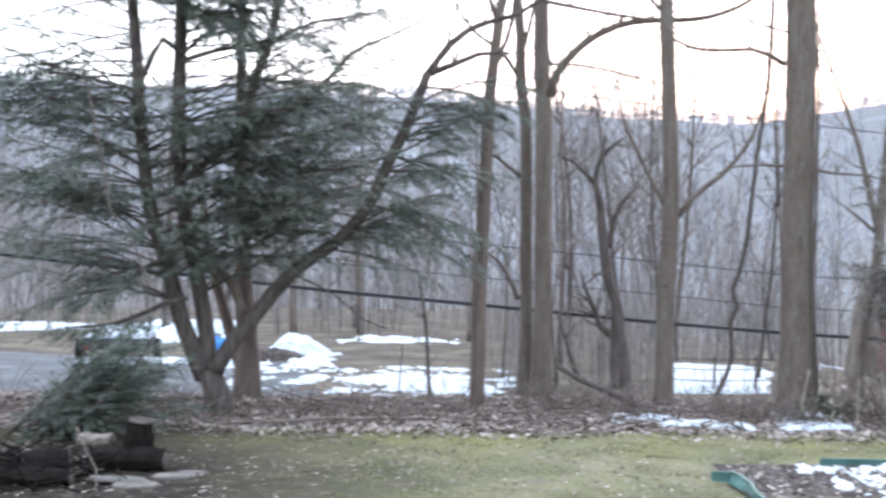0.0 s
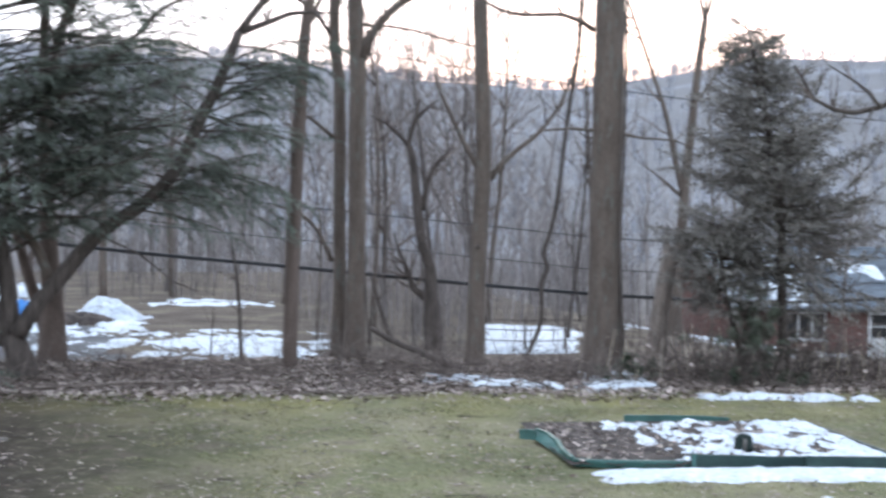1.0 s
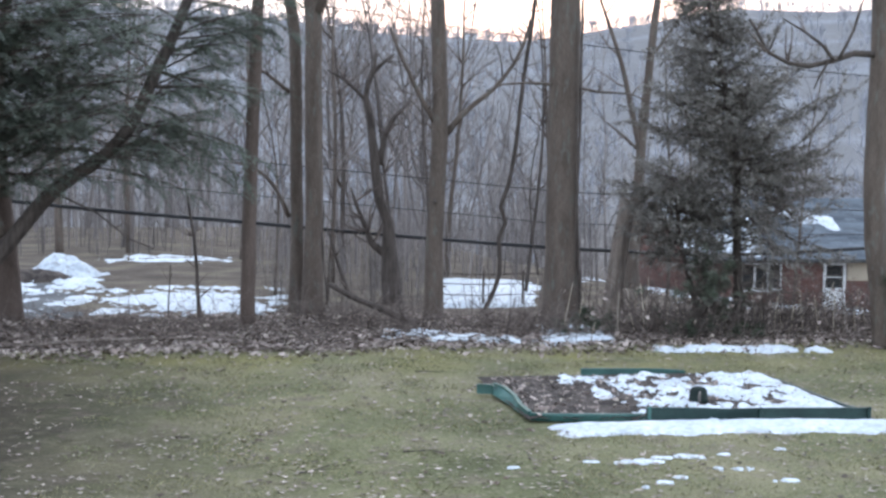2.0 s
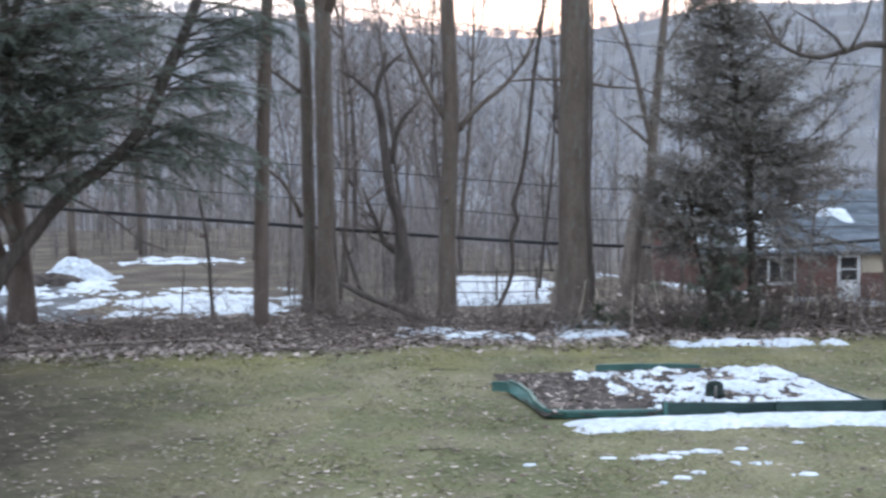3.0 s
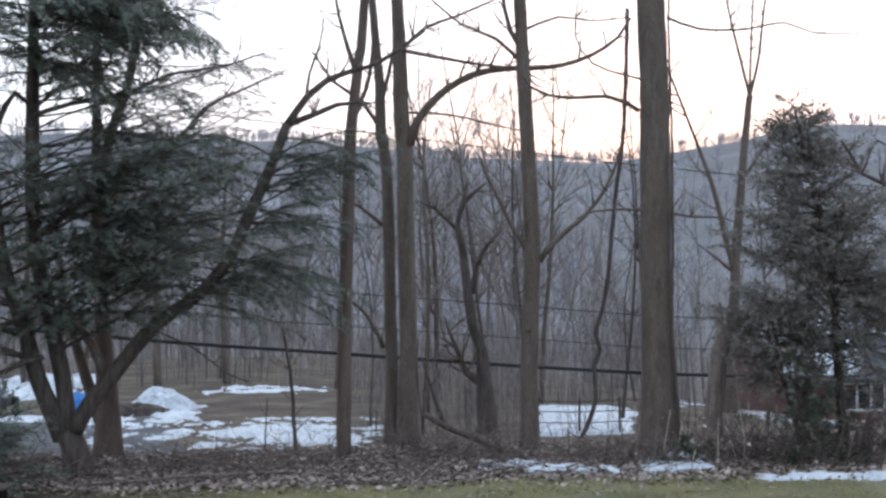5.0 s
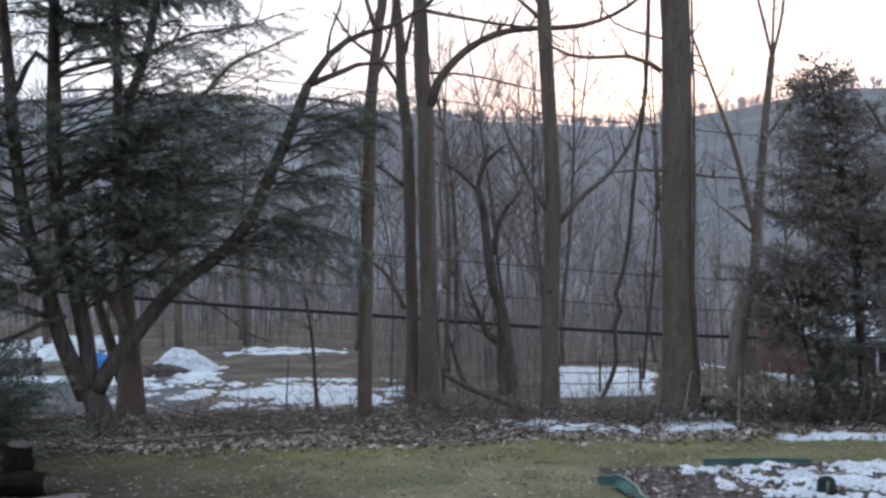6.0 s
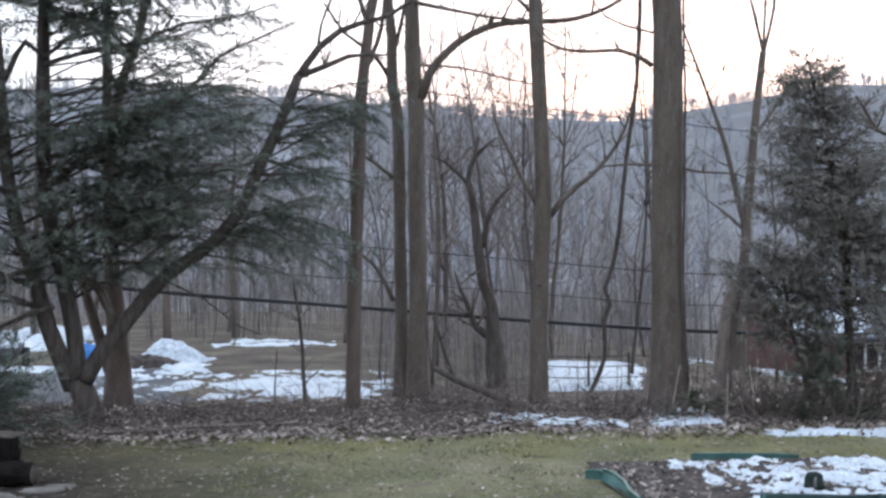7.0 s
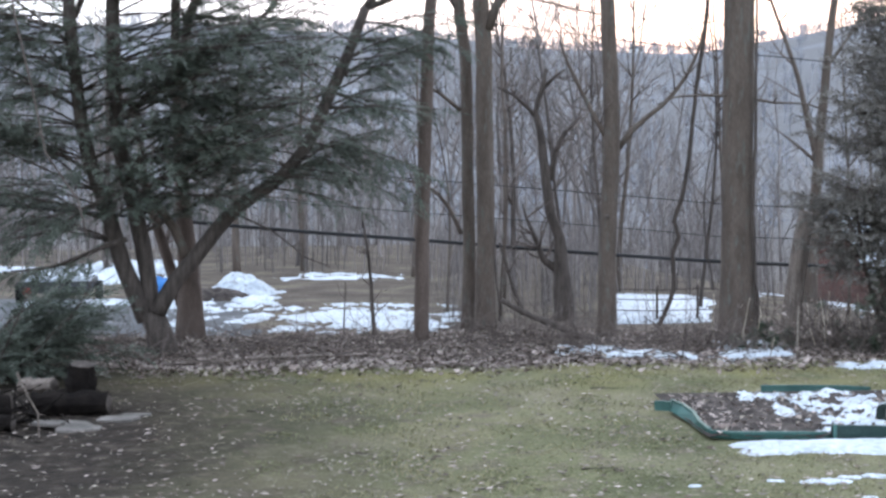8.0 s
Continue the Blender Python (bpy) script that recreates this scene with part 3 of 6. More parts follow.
t = thing("hanging_vine", "dark crooked vine rising between the bare trees", "vine")
limb(t, [(6.08, 29.60, -0.30, 0.050), (6.28, 29.60, 0.09, 0.050), (6.51, 29.60, 0.69, 0.049), (6.49, 29.60, 1.47, 0.049), (6.62, 29.60, 1.80, 0.048), (6.51, 29.60, 2.14, 0.048), (6.68, 29.60, 2.62, 0.047), (6.84, 29.60, 3.58, 0.047), (7.01, 29.60, 5.16, 0.046), (7.18, 29.60, 6.36, 0.046), (7.26, 29.60, 7.69, 0.045), (7.32, 29.60, 9.14, 0.045)], BARK_DARK, "stem", 8, 0.008, 6, 0.4, 61)
limb(t, [(7.36, 29.50, 0.68, 0.018), (7.19, 29.50, 1.65, 0.017), (7.14, 29.50, 2.62, 0.015), (7.27, 29.50, 3.58, 0.013), (7.47, 29.50, 4.42, 0.012)], BARK_DARK, "stem", 6, 0.008, 4, 0.4, 62)

t = thing("tree_stump", "tall broken tree stump with weathered bare wood", "stump")
trunk(t, [(8.10, 26.50, 0.07, 0.190), (8.18, 26.50, 0.92, 0.170), (8.30, 26.50, 1.80, 0.160), (8.40, 26.50, 2.45, 0.145)], BARK_DEAD, 71, 1.12, crown=False, ridge=0.22)
limb(t, [(8.31, 26.50, 2.40, 0.060), (8.30, 26.50, 2.56, 0.035), (8.32, 26.50, 2.62, 0.010)], BARK_DEAD, "splinter", 5, seed=72)
limb(t, [(8.45, 26.45, 2.40, 0.050), (8.49, 26.45, 2.58, 0.029), (8.48, 26.45, 2.67, 0.008)], BARK_DEAD, "splinter", 5, seed=73)

t = thing("bare_tree", "dark crooked tree with a swollen base and broken top", "tree")
trunk(t, [(4.37, 31.00, -0.07, 0.220), (4.32, 31.00, 0.61, 0.210), (4.29, 31.00, 1.11, 0.170), (4.26, 31.00, 1.73, 0.130), (4.06, 31.00, 2.29, 0.115), (3.93, 31.00, 3.27, 0.100), (3.83, 31.00, 4.10, 0.085), (3.73, 31.00, 4.51, 0.070), (3.88, 31.00, 5.06, 0.060), (3.96, 31.00, 5.47, 0.040)], BARK_DARK, 81, 1.1, crown=False, ridge=0.2)
limb(t, [(4.29, 31.00, 0.96, 0.100), (3.91, 31.00, 1.26, 0.075), (3.66, 31.00, 1.82, 0.05), (3.43, 31.00, 2.50, 0.02)], BARK_DARK, jitter=0.02, twig_count=14, twig_len=1.0, seed=82)
limb(t, [(4.06, 31.00, 3.00, 0.080), (4.17, 31.00, 3.63, 0.063), (4.41, 31.00, 4.10, 0.047), (4.71, 31.00, 4.40, 0.030)], BARK_DARK, twig_count=7, twig_len=0.9, seed=83)
limb(t, [(3.87, 31.00, 5.01, 0.050), (4.15, 31.00, 5.29, 0.035), (4.38, 31.00, 5.47, 0.020)], BARK_DARK, twig_count=4, twig_len=0.6, seed=84)
limb(t, [(3.78, 31.00, 4.39, 0.050), (3.26, 31.00, 4.89, 0.035), (2.88, 31.00, 5.08, 0.020)], BARK_DARK, twig_count=6, twig_len=0.8, seed=85)

t = thing("fallen_branch", "dark fallen branch leaning across the brush", "branch")
limb(t, [(2.50, 26.30, 0.82, 0.050), (3.06, 26.30, 0.51, 0.055), (3.65, 26.30, 0.27, 0.060), (4.18, 26.30, 0.06, 0.065), (4.97, 26.30, -0.09, 0.070)], BARK_DARK, "stem", 8, 0.01, 8, 0.7, 91)
limb(t, [(2.95, 26.60, 0.51, 0.050), (2.75, 26.60, 1.04, 0.038), (2.59, 26.60, 1.57, 0.027), (2.49, 26.60, 1.89, 0.015)], BARK_DARK, "limb", 6, 0.01, 6, 0.6, 92)
limb(t, [(2.52, 26.60, 0.49, 0.030), (2.45, 26.60, 1.03, 0.024), (2.41, 26.60, 1.68, 0.018), (2.44, 26.60, 2.32, 0.012)], BARK_DARK, "limb", 6, 0.01, 5, 0.6, 93)

t = thing("sapling", "thin dark sapling leaning in the leaf litter", "sapling")
limb(t, [(0.12, 27.70, -0.12, 0.045), (0.08, 27.70, 0.39, 0.039), (0.04, 27.70, 1.29, 0.033), (-0.04, 27.70, 1.90, 0.026), (-0.12, 27.70, 2.41, 0.020)], BARK_DARK, "trunk", 8, 0.008, 8, 0.7, 101)
t = thing("sapling", "very thin bare sapling in the brush", "sapling")
limb(t, [(-0.48, 28.00, -0.20, 0.020), (-0.49, 28.00, 0.25, 0.017), (-0.47, 28.00, 0.71, 0.013), (-0.45, 28.00, 1.05, 0.010)], BARK_DARK, "trunk", 6, 0.008, 5, 0.4, 102)

t = thing("bare_tree", "pale bare tree that forks into upright limbs", "tree")
trunk(t, [(11.54, 36.00, -0.12, 0.170), (11.63, 36.00, 1.81, 0.150), (11.72, 36.00, 3.60, 0.130), (11.85, 36.00, 5.09, 0.110), (11.99, 36.00, 6.59, 0.100), (12.17, 36.00, 8.09, 0.085)], BARK, 111, 1.3, crown=False)
limb(t, [(11.72, 36.00, 3.30, 0.090), (11.42, 36.00, 4.49, 0.076), (11.15, 36.00, 5.61, 0.062), (10.75, 36.00, 6.73, 0.048), (10.15, 36.00, 8.29, 0.034), (9.77, 36.00, 9.25, 0.020)], BARK, twig_count=10, twig_len=1.3, seed=112)
limb(t, [(12.17, 36.00, 8.06, 0.050), (11.91, 36.00, 9.13, 0.040), (11.66, 36.00, 10.18, 0.030), (11.47, 36.00, 11.23, 0.020)], BARK, twig_count=8, twig_len=0.8, seed=113)
limb(t, [(12.17, 36.00, 8.06, 0.045), (12.22, 36.00, 9.29, 0.033), (12.31, 36.00, 10.79, 0.020)], BARK, twig_count=8, twig_len=0.8, seed=114)
limb(t, [(12.18, 36.00, 8.09, 0.050), (12.41, 36.00, 8.99, 0.040), (12.57, 36.00, 10.20, 0.030), (12.74, 36.00, 11.41, 0.020)], BARK, twig_count=8, twig_len=0.8, seed=115)
limb(t, [(11.92, 36.00, 5.84, 0.050), (12.36, 36.00, 6.44, 0.038), (12.98, 36.00, 7.34, 0.027), (13.45, 36.00, 7.95, 0.015)], BARK, twig_count=8, twig_len=1.0, seed=116)
limb(t, [(11.75, 36.00, 3.30, 0.050), (11.26, 36.00, 3.75, 0.033), (10.65, 36.00, 4.20, 0.015)], BARK, twig_count=5, twig_len=0.9, seed=117)

t = thing("bare_tree", "bare tree with a low crooked side limb", "tree", group=EDGE)
trunk(t, [(12.09, 22.90, -0.03, 0.240), (11.94, 22.90, 0.86, 0.210), (11.81, 22.90, 1.66, 0.190), (11.75, 22.90, 2.46, 0.185), (11.74, 22.90, 3.35, 0.185), (11.77, 22.90, 4.34, 0.190), (11.77, 22.90, 5.33, 0.170), (11.72, 22.90, 6.60, 0.160)], BARK, 121, 1.3)
limb(t, [(11.61, 22.85, 5.10, 0.060), (11.24, 22.85, 5.11, 0.054), (10.87, 22.85, 4.98, 0.049), (10.41, 22.85, 4.87, 0.043), (10.04, 22.85, 4.92, 0.037), (9.67, 22.85, 5.09, 0.031), (9.46, 22.85, 5.45, 0.026), (9.32, 22.85, 5.65, 0.020)], BARK_DARK, twig_count=10, twig_len=0.7, seed=122)
limb(t, [(10.85, 22.80, 4.98, 0.035), (10.63, 22.80, 5.24, 0.027), (10.31, 22.80, 5.45, 0.020), (9.89, 22.80, 5.67, 0.012)], BARK_DARK, twig_count=5, twig_len=0.5, seed=123)
limb(t, [(10.95, 22.80, 5.02, 0.030), (11.20, 22.80, 5.50, 0.024), (11.35, 22.80, 5.99, 0.018), (11.50, 22.80, 6.24, 0.012)], BARK_DARK, twig_count=5, twig_len=0.5, seed=124)
limb(t, [(10.75, 22.80, 4.95, 0.025), (10.60, 22.80, 4.70, 0.018), (10.50, 22.80, 4.48, 0.010)], BARK_DARK, twig_count=3, twig_len=0.3, seed=125)
limb(t, [(11.82, 22.90, 4.29, 0.080), (12.09, 22.90, 4.43, 0.067), (12.41, 22.90, 4.60, 0.053), (13.16, 22.90, 4.77, 0.040)], BARK, twig_count=8, twig_len=0.8, seed=126)
limb(t, [(11.83, 22.90, 5.13, 0.050), (12.28, 22.90, 5.17, 0.040), (12.70, 22.90, 5.46, 0.030), (13.33, 22.90, 6.07, 0.020)], BARK, twig_count=8, twig_len=0.8, seed=127)


# ---------------------------------------------------------------- evergreens
def spray_mesh(rng, length=0.55, width=0.30, pairs=11, droop=0.25):
    """One flat needle spray along +x: a fan of narrow leaf strips on a twig."""
    v, f = [], []

    def strip(p, d, ln, w):
        p, d = np.array(p), np.array(d) / np.linalg.norm(d)
        s = np.cross(d, (0, 0, 1.0))
        s /= np.linalg.norm(s) + 1e-9
        s = s + np.array((0, 0, rng.uniform(-0.5, 0.5)))
        k = len(v)
        tip = p + d * ln + np.array((0, 0, -droop * ln * 0.4))
        v.extend([p - s * w * 0.3, p + s * w * 0.6, tip + s * w * 0.25, tip - s * w * 0.1])
        f.append((k, k + 1, k + 2, k + 3))

    strip((0, 0, 0), (1, 0, -droop), length, 0.012)
    for i in range(pairs):
        t = (i + 0.6) / pairs
        for sgn in (-1, 1):
            ln = width * (1 - 0.65 * t) * rng.uniform(0.6, 1.1)
            strip((length * t, 0, -droop * length * t), (0.75 + rng.uniform(-0.2, 0.3), sgn, -droop * rng.uniform(0.2, 1.6)), ln, rng.uniform(0.014, 0.026))
    return np.array(v), np.array(f)


def plume_mesh(rng, length=0.46, width=0.12, pairs=9, droop=0.25):
    """A narrow hemlock shoot along +x: short forward-swept blades on both sides, its tip nodding."""
    v, f = [], []

    def blade(p, d, ln, w):
        p, d = np.array(p), np.array(d) / np.linalg.norm(d)
        s = np.array((-d[1], d[0], rng.uniform(-0.5, 0.5)))
        k = len(v)
        mid = p + d * ln * 0.45
        v.extend([p, mid + s * w, p + d * ln, mid - s * w])
        f.append((k, k + 1, k + 2, k + 3))

    at = lambda t: (length * t, 0, -droop * length * t * t)
    blade((0, 0, 0), at(1.0), length, 0.008)
    for i in range(pairs):
        t = (i + rng.uniform(0.2, 0.9)) / pairs
        for sgn in (-1, 1):
            blade(at(t), (1.1 + rng.uniform(-0.2, 0.4), sgn, -droop * rng.uniform(0.0, 1.2)), width * (1.05 - 0.6 * t) * rng.uniform(0.7, 1.25), rng.uniform(0.008, 0.015))
    return np.array(v), np.array(f)


def tuft_mesh(rng, length=0.24, blades=14, reach=0.09):
    """A shaggy cedar twig along +x: short scale-leaf blades all round it."""
    v, f = [], []
    for i in range(blades):
        t = (i + rng.random()) / blades
        a = rng.uniform(0, 6.283)
        o = np.array((0, math.cos(a), math.sin(a)))
        d = np.array((rng.uniform(0.5, 1.3), 0, 0)) + o
        d /= np.linalg.norm(d)
        s = np.cross(d, np.array((0, -math.sin(a), math.cos(a)))) * 0.4 + np.array((0, -math.sin(a), math.cos(a)))
        p = np.array((length * t, 0, 0))
        ln, w, k = reach * rng.uniform(0.6, 1.2), rng.uniform(0.008, 0.014), len(v)
        v.extend([p, p + d * ln * 0.5 + s * w, p + d * ln, p + d * ln * 0.5 - s * w])
        f.append((k, k + 1, k + 2, k + 3))
    return np.array(v), np.array(f)


def scatter(protos, places):
    """Joins copies of small meshes; places: rows of (which, place, heading, pitch, roll, size)."""
    vs, fs, base = [], [], 0
    for which, p, head, pitch, roll, size in places:
        v, f = protos[which]
        m = np.array(Euler((roll, pitch, head)).to_matrix())
        vs.append((v * size) @ m.T + np.array(p))
        fs.append(f + base)
        base += len(v)
    return np.concatenate(vs), np.concatenate(fs)


def foliage(parent, paths, mat, seed, per_metre=10, reach=0.8, size=1.0, start=0.15, droop=0.15, protos=None, flat=0.6, open_at=None):
    """Side shoots with sprays along limbs: one foliage part for each limb."""
    rng = random.Random(seed)
    protos = protos or [spray_mesh(rng) for _ in range(6)]
    for path in paths:
        places = []
        bm = bmesh.new()
        pts = [p for p, _ in path]
        total = sum((b - a).length for a, b in zip(pts, pts[1:]))
        n = len(path)
        for _ in range(max(2, int(total * per_metre * 0.35))):
            i = min(n - 2, int((start + (1 - start) * rng.random()) * (n - 1)))
            p = pts[i]
            if open_at and open_at[0] < p.z < open_at[1] and rng.random() < open_at[2]:
                continue
            d = (pts[i + 1] - p).normalized()
            side = Vector((-d.y, d.x, 0))
            if side.length < 0.2:
                side = Vector((math.cos(rng.uniform(0, 6.28)), math.sin(rng.uniform(0, 6.28)), 0))
            side = side.normalized() * rng.choice((-1, 1))
            ln = reach * rng.uniform(0.4, 1.1) * (1 - 0.4 * i / n)
            w = wander(rng, p, d * rng.uniform(0.5, 1.3) + side * rng.uniform(0.4, 1.1) + Vector((0, 0, rng.uniform(-0.5, 0.35))), ln, 0.012, 0.12, -droop, 4)
            tube(bm, w, 3)
            for q, _ in w[1:]:
                for _ in range(2):
                    dd = (w[-1][0] - p).normalized()
                    head = math.atan2(dd.y, dd.x) + rng.uniform(-0.6, 0.6)
                    places.append((rng.randrange(len(protos)), q, head, rng.uniform(-0.15, 0.55) * flat, rng.uniform(-0.7, 0.7) * flat, size * rng.uniform(0.6, 1.15)))
        tagged(part("twig_tangle", bm, TWIG, parent), kind="stuff")
        if places:
            v, f = scatter(protos, places)
            tagged(arrays("foliage", v, f, mat, parent), kind="stuff")


def plumes(parent, paths, mat, seed, protos, per_metre=6.0, reach=0.7, size=1.0, start=0.12, droop=0.2, gap=0.13):
    """Side shoots in two ranks along each bough, every one feathered with plumes: one foliage part a bough."""
    rng = random.Random(seed)
    for path in paths:
        places, pts = [], [p for p, _ in path]
        total = sum((b - a).length for a, b in zip(pts, pts[1:]))
        n = len(pts)
        bm = bmesh.new()
        count = max(3, int(total * per_metre))
        for c in range(count + 1):
            q = start + (1 - start) * min(0.999, (c + rng.uniform(-0.3, 0.3)) / count) if c else start
            i = min(n - 2, int(q * (n - 1)))
            p = pts[i].lerp(pts[i + 1], q * (n - 1) - i)
            d = (pts[i + 1] - pts[i]).normalized()
            side = Vector((-d.y, d.x, 0))
            side = side.normalized() if side.length > 0.2 else Vector((1, 0, 0))
            side = side * (1 if c % 2 else -1) + Vector((0, 0, rng.uniform(-0.35, 0.25)))
            ln = reach * (1.05 - 0.6 * q) * rng.uniform(0.6, 1.15)
            if c == count:
                side, ln = Vector((0, 0, 0)), reach * 0.4
            w = wander(rng, p, d * rng.uniform(0.7, 1.2) + side * rng.uniform(0.5, 0.95), ln, 0.009, 0.12, -droop, 4)
            tube(bm, w, 3)
            ends = [x for x, _ in w]
            k = max(2, int(ln / gap))
            for j in range(k):
                u = (j + 1) / k * 3.999
                a, b = ends[int(u)], ends[min(4, int(u) + 1)]
                dd = (b - a).normalized()
                places.append((rng.randrange(len(protos)), a.lerp(b, u - int(u)), math.atan2(dd.y, dd.x) + rng.uniform(0.15, 0.7) * (1 if j % 2 else -1),
                               -math.asin(max(-1.0, min(1.0, dd.z))) + rng.uniform(-0.15, 0.45), rng.uniform(-0.9, 0.9), size * rng.uniform(0.65, 1.15)))
        tagged(part("twig_tangle", bm, TWIG, parent), kind="stuff")
        v, f = scatter(protos, places)
        tagged(arrays("foliage", v, f, mat, parent), kind="stuff")


def bough(parent, rng, p, d, ln, r, rise=-0.3, bend=0.12, steps=9):
    w = wander(rng, p, Vector(d), ln, r, bend, rise, steps, 0.25)
    bm = bmesh.new()
    tube(bm, w, 5)
    part("limb", bm, BARK_DARK, parent)
    return w


def stem_at(stem, z):
    return min(stem, key=lambda c: abs(c[0].z - z))[0]


t = thing("evergreen_tree", "many-stemmed dark green evergreen with drooping needle sprays", "tree")
trunk(t, [(-3.75, 25.60, 0.03, 0.240), (-3.82, 25.60, 0.44, 0.230), (-3.95, 25.60, 0.75, 0.220)], BARK_DARK, 131, 1.35, crown=False)
s1 = limb(t, [(-4.02, 25.60, 0.60, 0.170), (-4.24, 25.50, 1.22, 0.160), (-4.41, 25.40, 1.68, 0.150), (-4.58, 25.30, 2.39, 0.140), (-4.73, 25.20, 2.95, 0.130), (-4.96, 25.10, 3.84, 0.120), (-5.10, 25.00, 5.26, 0.110), (-5.19, 25.00, 6.53, 0.100), (-5.31, 25.00, 8.00, 0.090), (-5.38, 25.00, 9.56, 0.050)], BARK_DARK, "stem", 12, ridge=0.1, seed=132)
s2 = limb(t, [(-3.92, 25.60, 0.65, 0.160), (-4.01, 25.60, 1.60, 0.150), (-4.21, 25.60, 2.71, 0.145), (-4.42, 25.60, 3.68, 0.135), (-4.51, 25.60, 4.69, 0.130), (-4.52, 25.60, 5.78, 0.125), (-4.51, 25.60, 6.61, 0.115), (-4.49, 25.60, 7.71, 0.100), (-4.48, 25.60, 9.72, 0.060)], BARK_DARK, "stem", 12, ridge=0.1, seed=133)
s3 = limb(t, [(-3.81, 25.50, 0.75, 0.160), (-3.50, 25.50, 1.27, 0.145), (-3.18, 25.50, 1.65, 0.140), (-2.56, 25.50, 2.42, 0.130), (-2.11, 25.50, 2.80, 0.120), (-1.56, 25.50, 3.18, 0.115), (-1.05, 25.50, 3.80, 0.110), (-0.65, 25.50, 4.69, 0.105), (-0.37, 25.50, 5.27, 0.100), (-0.01, 25.50, 6.20, 0.090)], BARK_DARK, "stem", 12, ridge=0.12, seed=134)
limb(t, [(-0.01, 25.50, 6.18, 0.075), (0.38, 25.50, 6.73, 0.066), (0.72, 25.50, 7.00, 0.057), (1.24, 25.50, 7.18, 0.048), (1.74, 25.50, 7.37, 0.039), (2.51, 25.50, 7.92, 0.030)], BARK_DARK, "limb", 8, 0.01, 9, 0.8, 135)
limb(t, [(-0.01, 25.50, 6.18, 0.065), (0.44, 25.50, 6.36, 0.054), (0.89, 25.50, 6.56, 0.043), (1.34, 25.50, 6.59, 0.031), (1.61, 25.50, 6.20, 0.020)], BARK_DARK, "limb", 8, 0.01, 8, 0.7, 136)
limb(t, [(0.34, 25.50, 6.69, 0.030), (0.41, 25.50, 7.10, 0.024), (0.58, 25.50, 7.61, 0.018), (0.67, 25.50, 8.12, 0.012)], BARK_DARK, "limb", 6, 0.01, 5, 0.6, 137)
s6 = limb(t, [(-4.36, 25.30, 4.23, 0.065), (-3.10, 25.30, 5.14, 0.057), (-2.37, 25.30, 5.61, 0.048), (-1.78, 25.30, 6.07, 0.040), (-1.39, 25.30, 6.51, 0.032), (-0.79, 25.30, 6.79, 0.023), (-0.33, 25.30, 7.02, 0.015)], BARK_DARK, "limb", 7, 0.01, 20, 0.9, 138)
s7 = limb(t, [(-4.43, 25.20, 6.31, 0.050), (-3.82, 25.20, 6.51, 0.042), (-2.90, 25.20, 6.69, 0.035), (-2.03, 25.20, 7.05, 0.027), (-1.21, 25.20, 7.18, 0.020), (-0.43, 25.20, 7.43, 0.012)], BARK_DARK, "limb", 7, 0.01, 20, 0.8, 139)
s8 = limb(t, [(-0.69, 25.20, 4.69, 0.035), (-1.19, 25.20, 4.49, 0.027), (-1.79, 25.20, 4.40, 0.020), (-2.28, 25.20, 4.34, 0.012)], BARK_DARK, "limb", 6, 0.01, 5, 0.5, 140)
limb(t, [(-3.78, 25.20, 3.08, 0.028), (-3.09, 25.20, 2.87, 0.024), (-2.53, 25.20, 2.59, 0.021), (-1.66, 25.20, 2.19, 0.017), (-1.12, 25.20, 1.73, 0.014), (-0.68, 25.20, 1.56, 0.010)], BARK_DARK, "limb", 6, 0.01, 6, 0.4, 141)
limb(t, [(-3.30, 25.60, 1.75, 0.090), (-3.50, 25.60, 2.26, 0.085), (-3.77, 25.60, 2.66, 0.080), (-3.99, 25.60, 2.97, 0.075), (-4.13, 25.60, 3.48, 0.070)], BARK, "limb", 8, 0.0, seed=142)
limb(t, [(-5.21, 25.30, 5.88, 0.060), (-4.76, 25.30, 6.72, 0.054), (-4.43, 25.30, 6.47, 0.048), (-4.13, 25.30, 6.72, 0.042), (-3.29, 25.30, 6.92, 0.036), (-2.95, 25.30, 6.57, 0.030)], BARK_DARK, "limb", 7, 0.01, seed=143)
s11 = limb(t, [(-4.21, 24.80, 2.11, 0.050), (-4.88, 24.80, 1.88, 0.040), (-5.46, 24.80, 1.65, 0.030), (-6.22, 24.80, 1.56, 0.020)], BARK_DARK, "limb", 7, 0.01, seed=144)
s12 = limb(t, [(-4.36, 24.60, 2.90, 0.050), (-4.93, 24.60, 2.62, 0.040), (-5.41, 24.60, 2.29, 0.030), (-6.07, 24.60, 2.16, 0.020)], BARK_DARK, "limb", 7, 0.01, seed=145)
RC = random.Random(77)
PLUME = [plume_mesh(RC) for _ in range(8)]
sweep, shade, top_crown, thin = [], [], [], []
# boughs that sweep up and out over the field
for stem, count, z0, z1 in ((s1, 18, 2.2, 5.2), (s2, 44, 2.0, 5.3)):
    for k in range(count):
        z = z0 + (z1 - z0) * (k + RC.random()) / count
        sweep.append(bough(t, RC, stem_at(stem, z), (1, RC.uniform(-0.7, 0.45), RC.uniform(0.35, 1.05) * (1.45 - 0.2 * z)), RC.uniform(1.6, 4.9), 0.024, -0.1))
# boughs on the shaded side, low and drooping
for k in range(42):
    z = 1.9 + 4.1 * (k + RC.random()) / 42
    shade.append(bough(t, RC, stem_at(s1, z), (-1, RC.uniform(-0.9, 0.4), RC.uniform(-0.1, 0.75)), RC.uniform(1.6, 3.8), 0.022, -0.2))
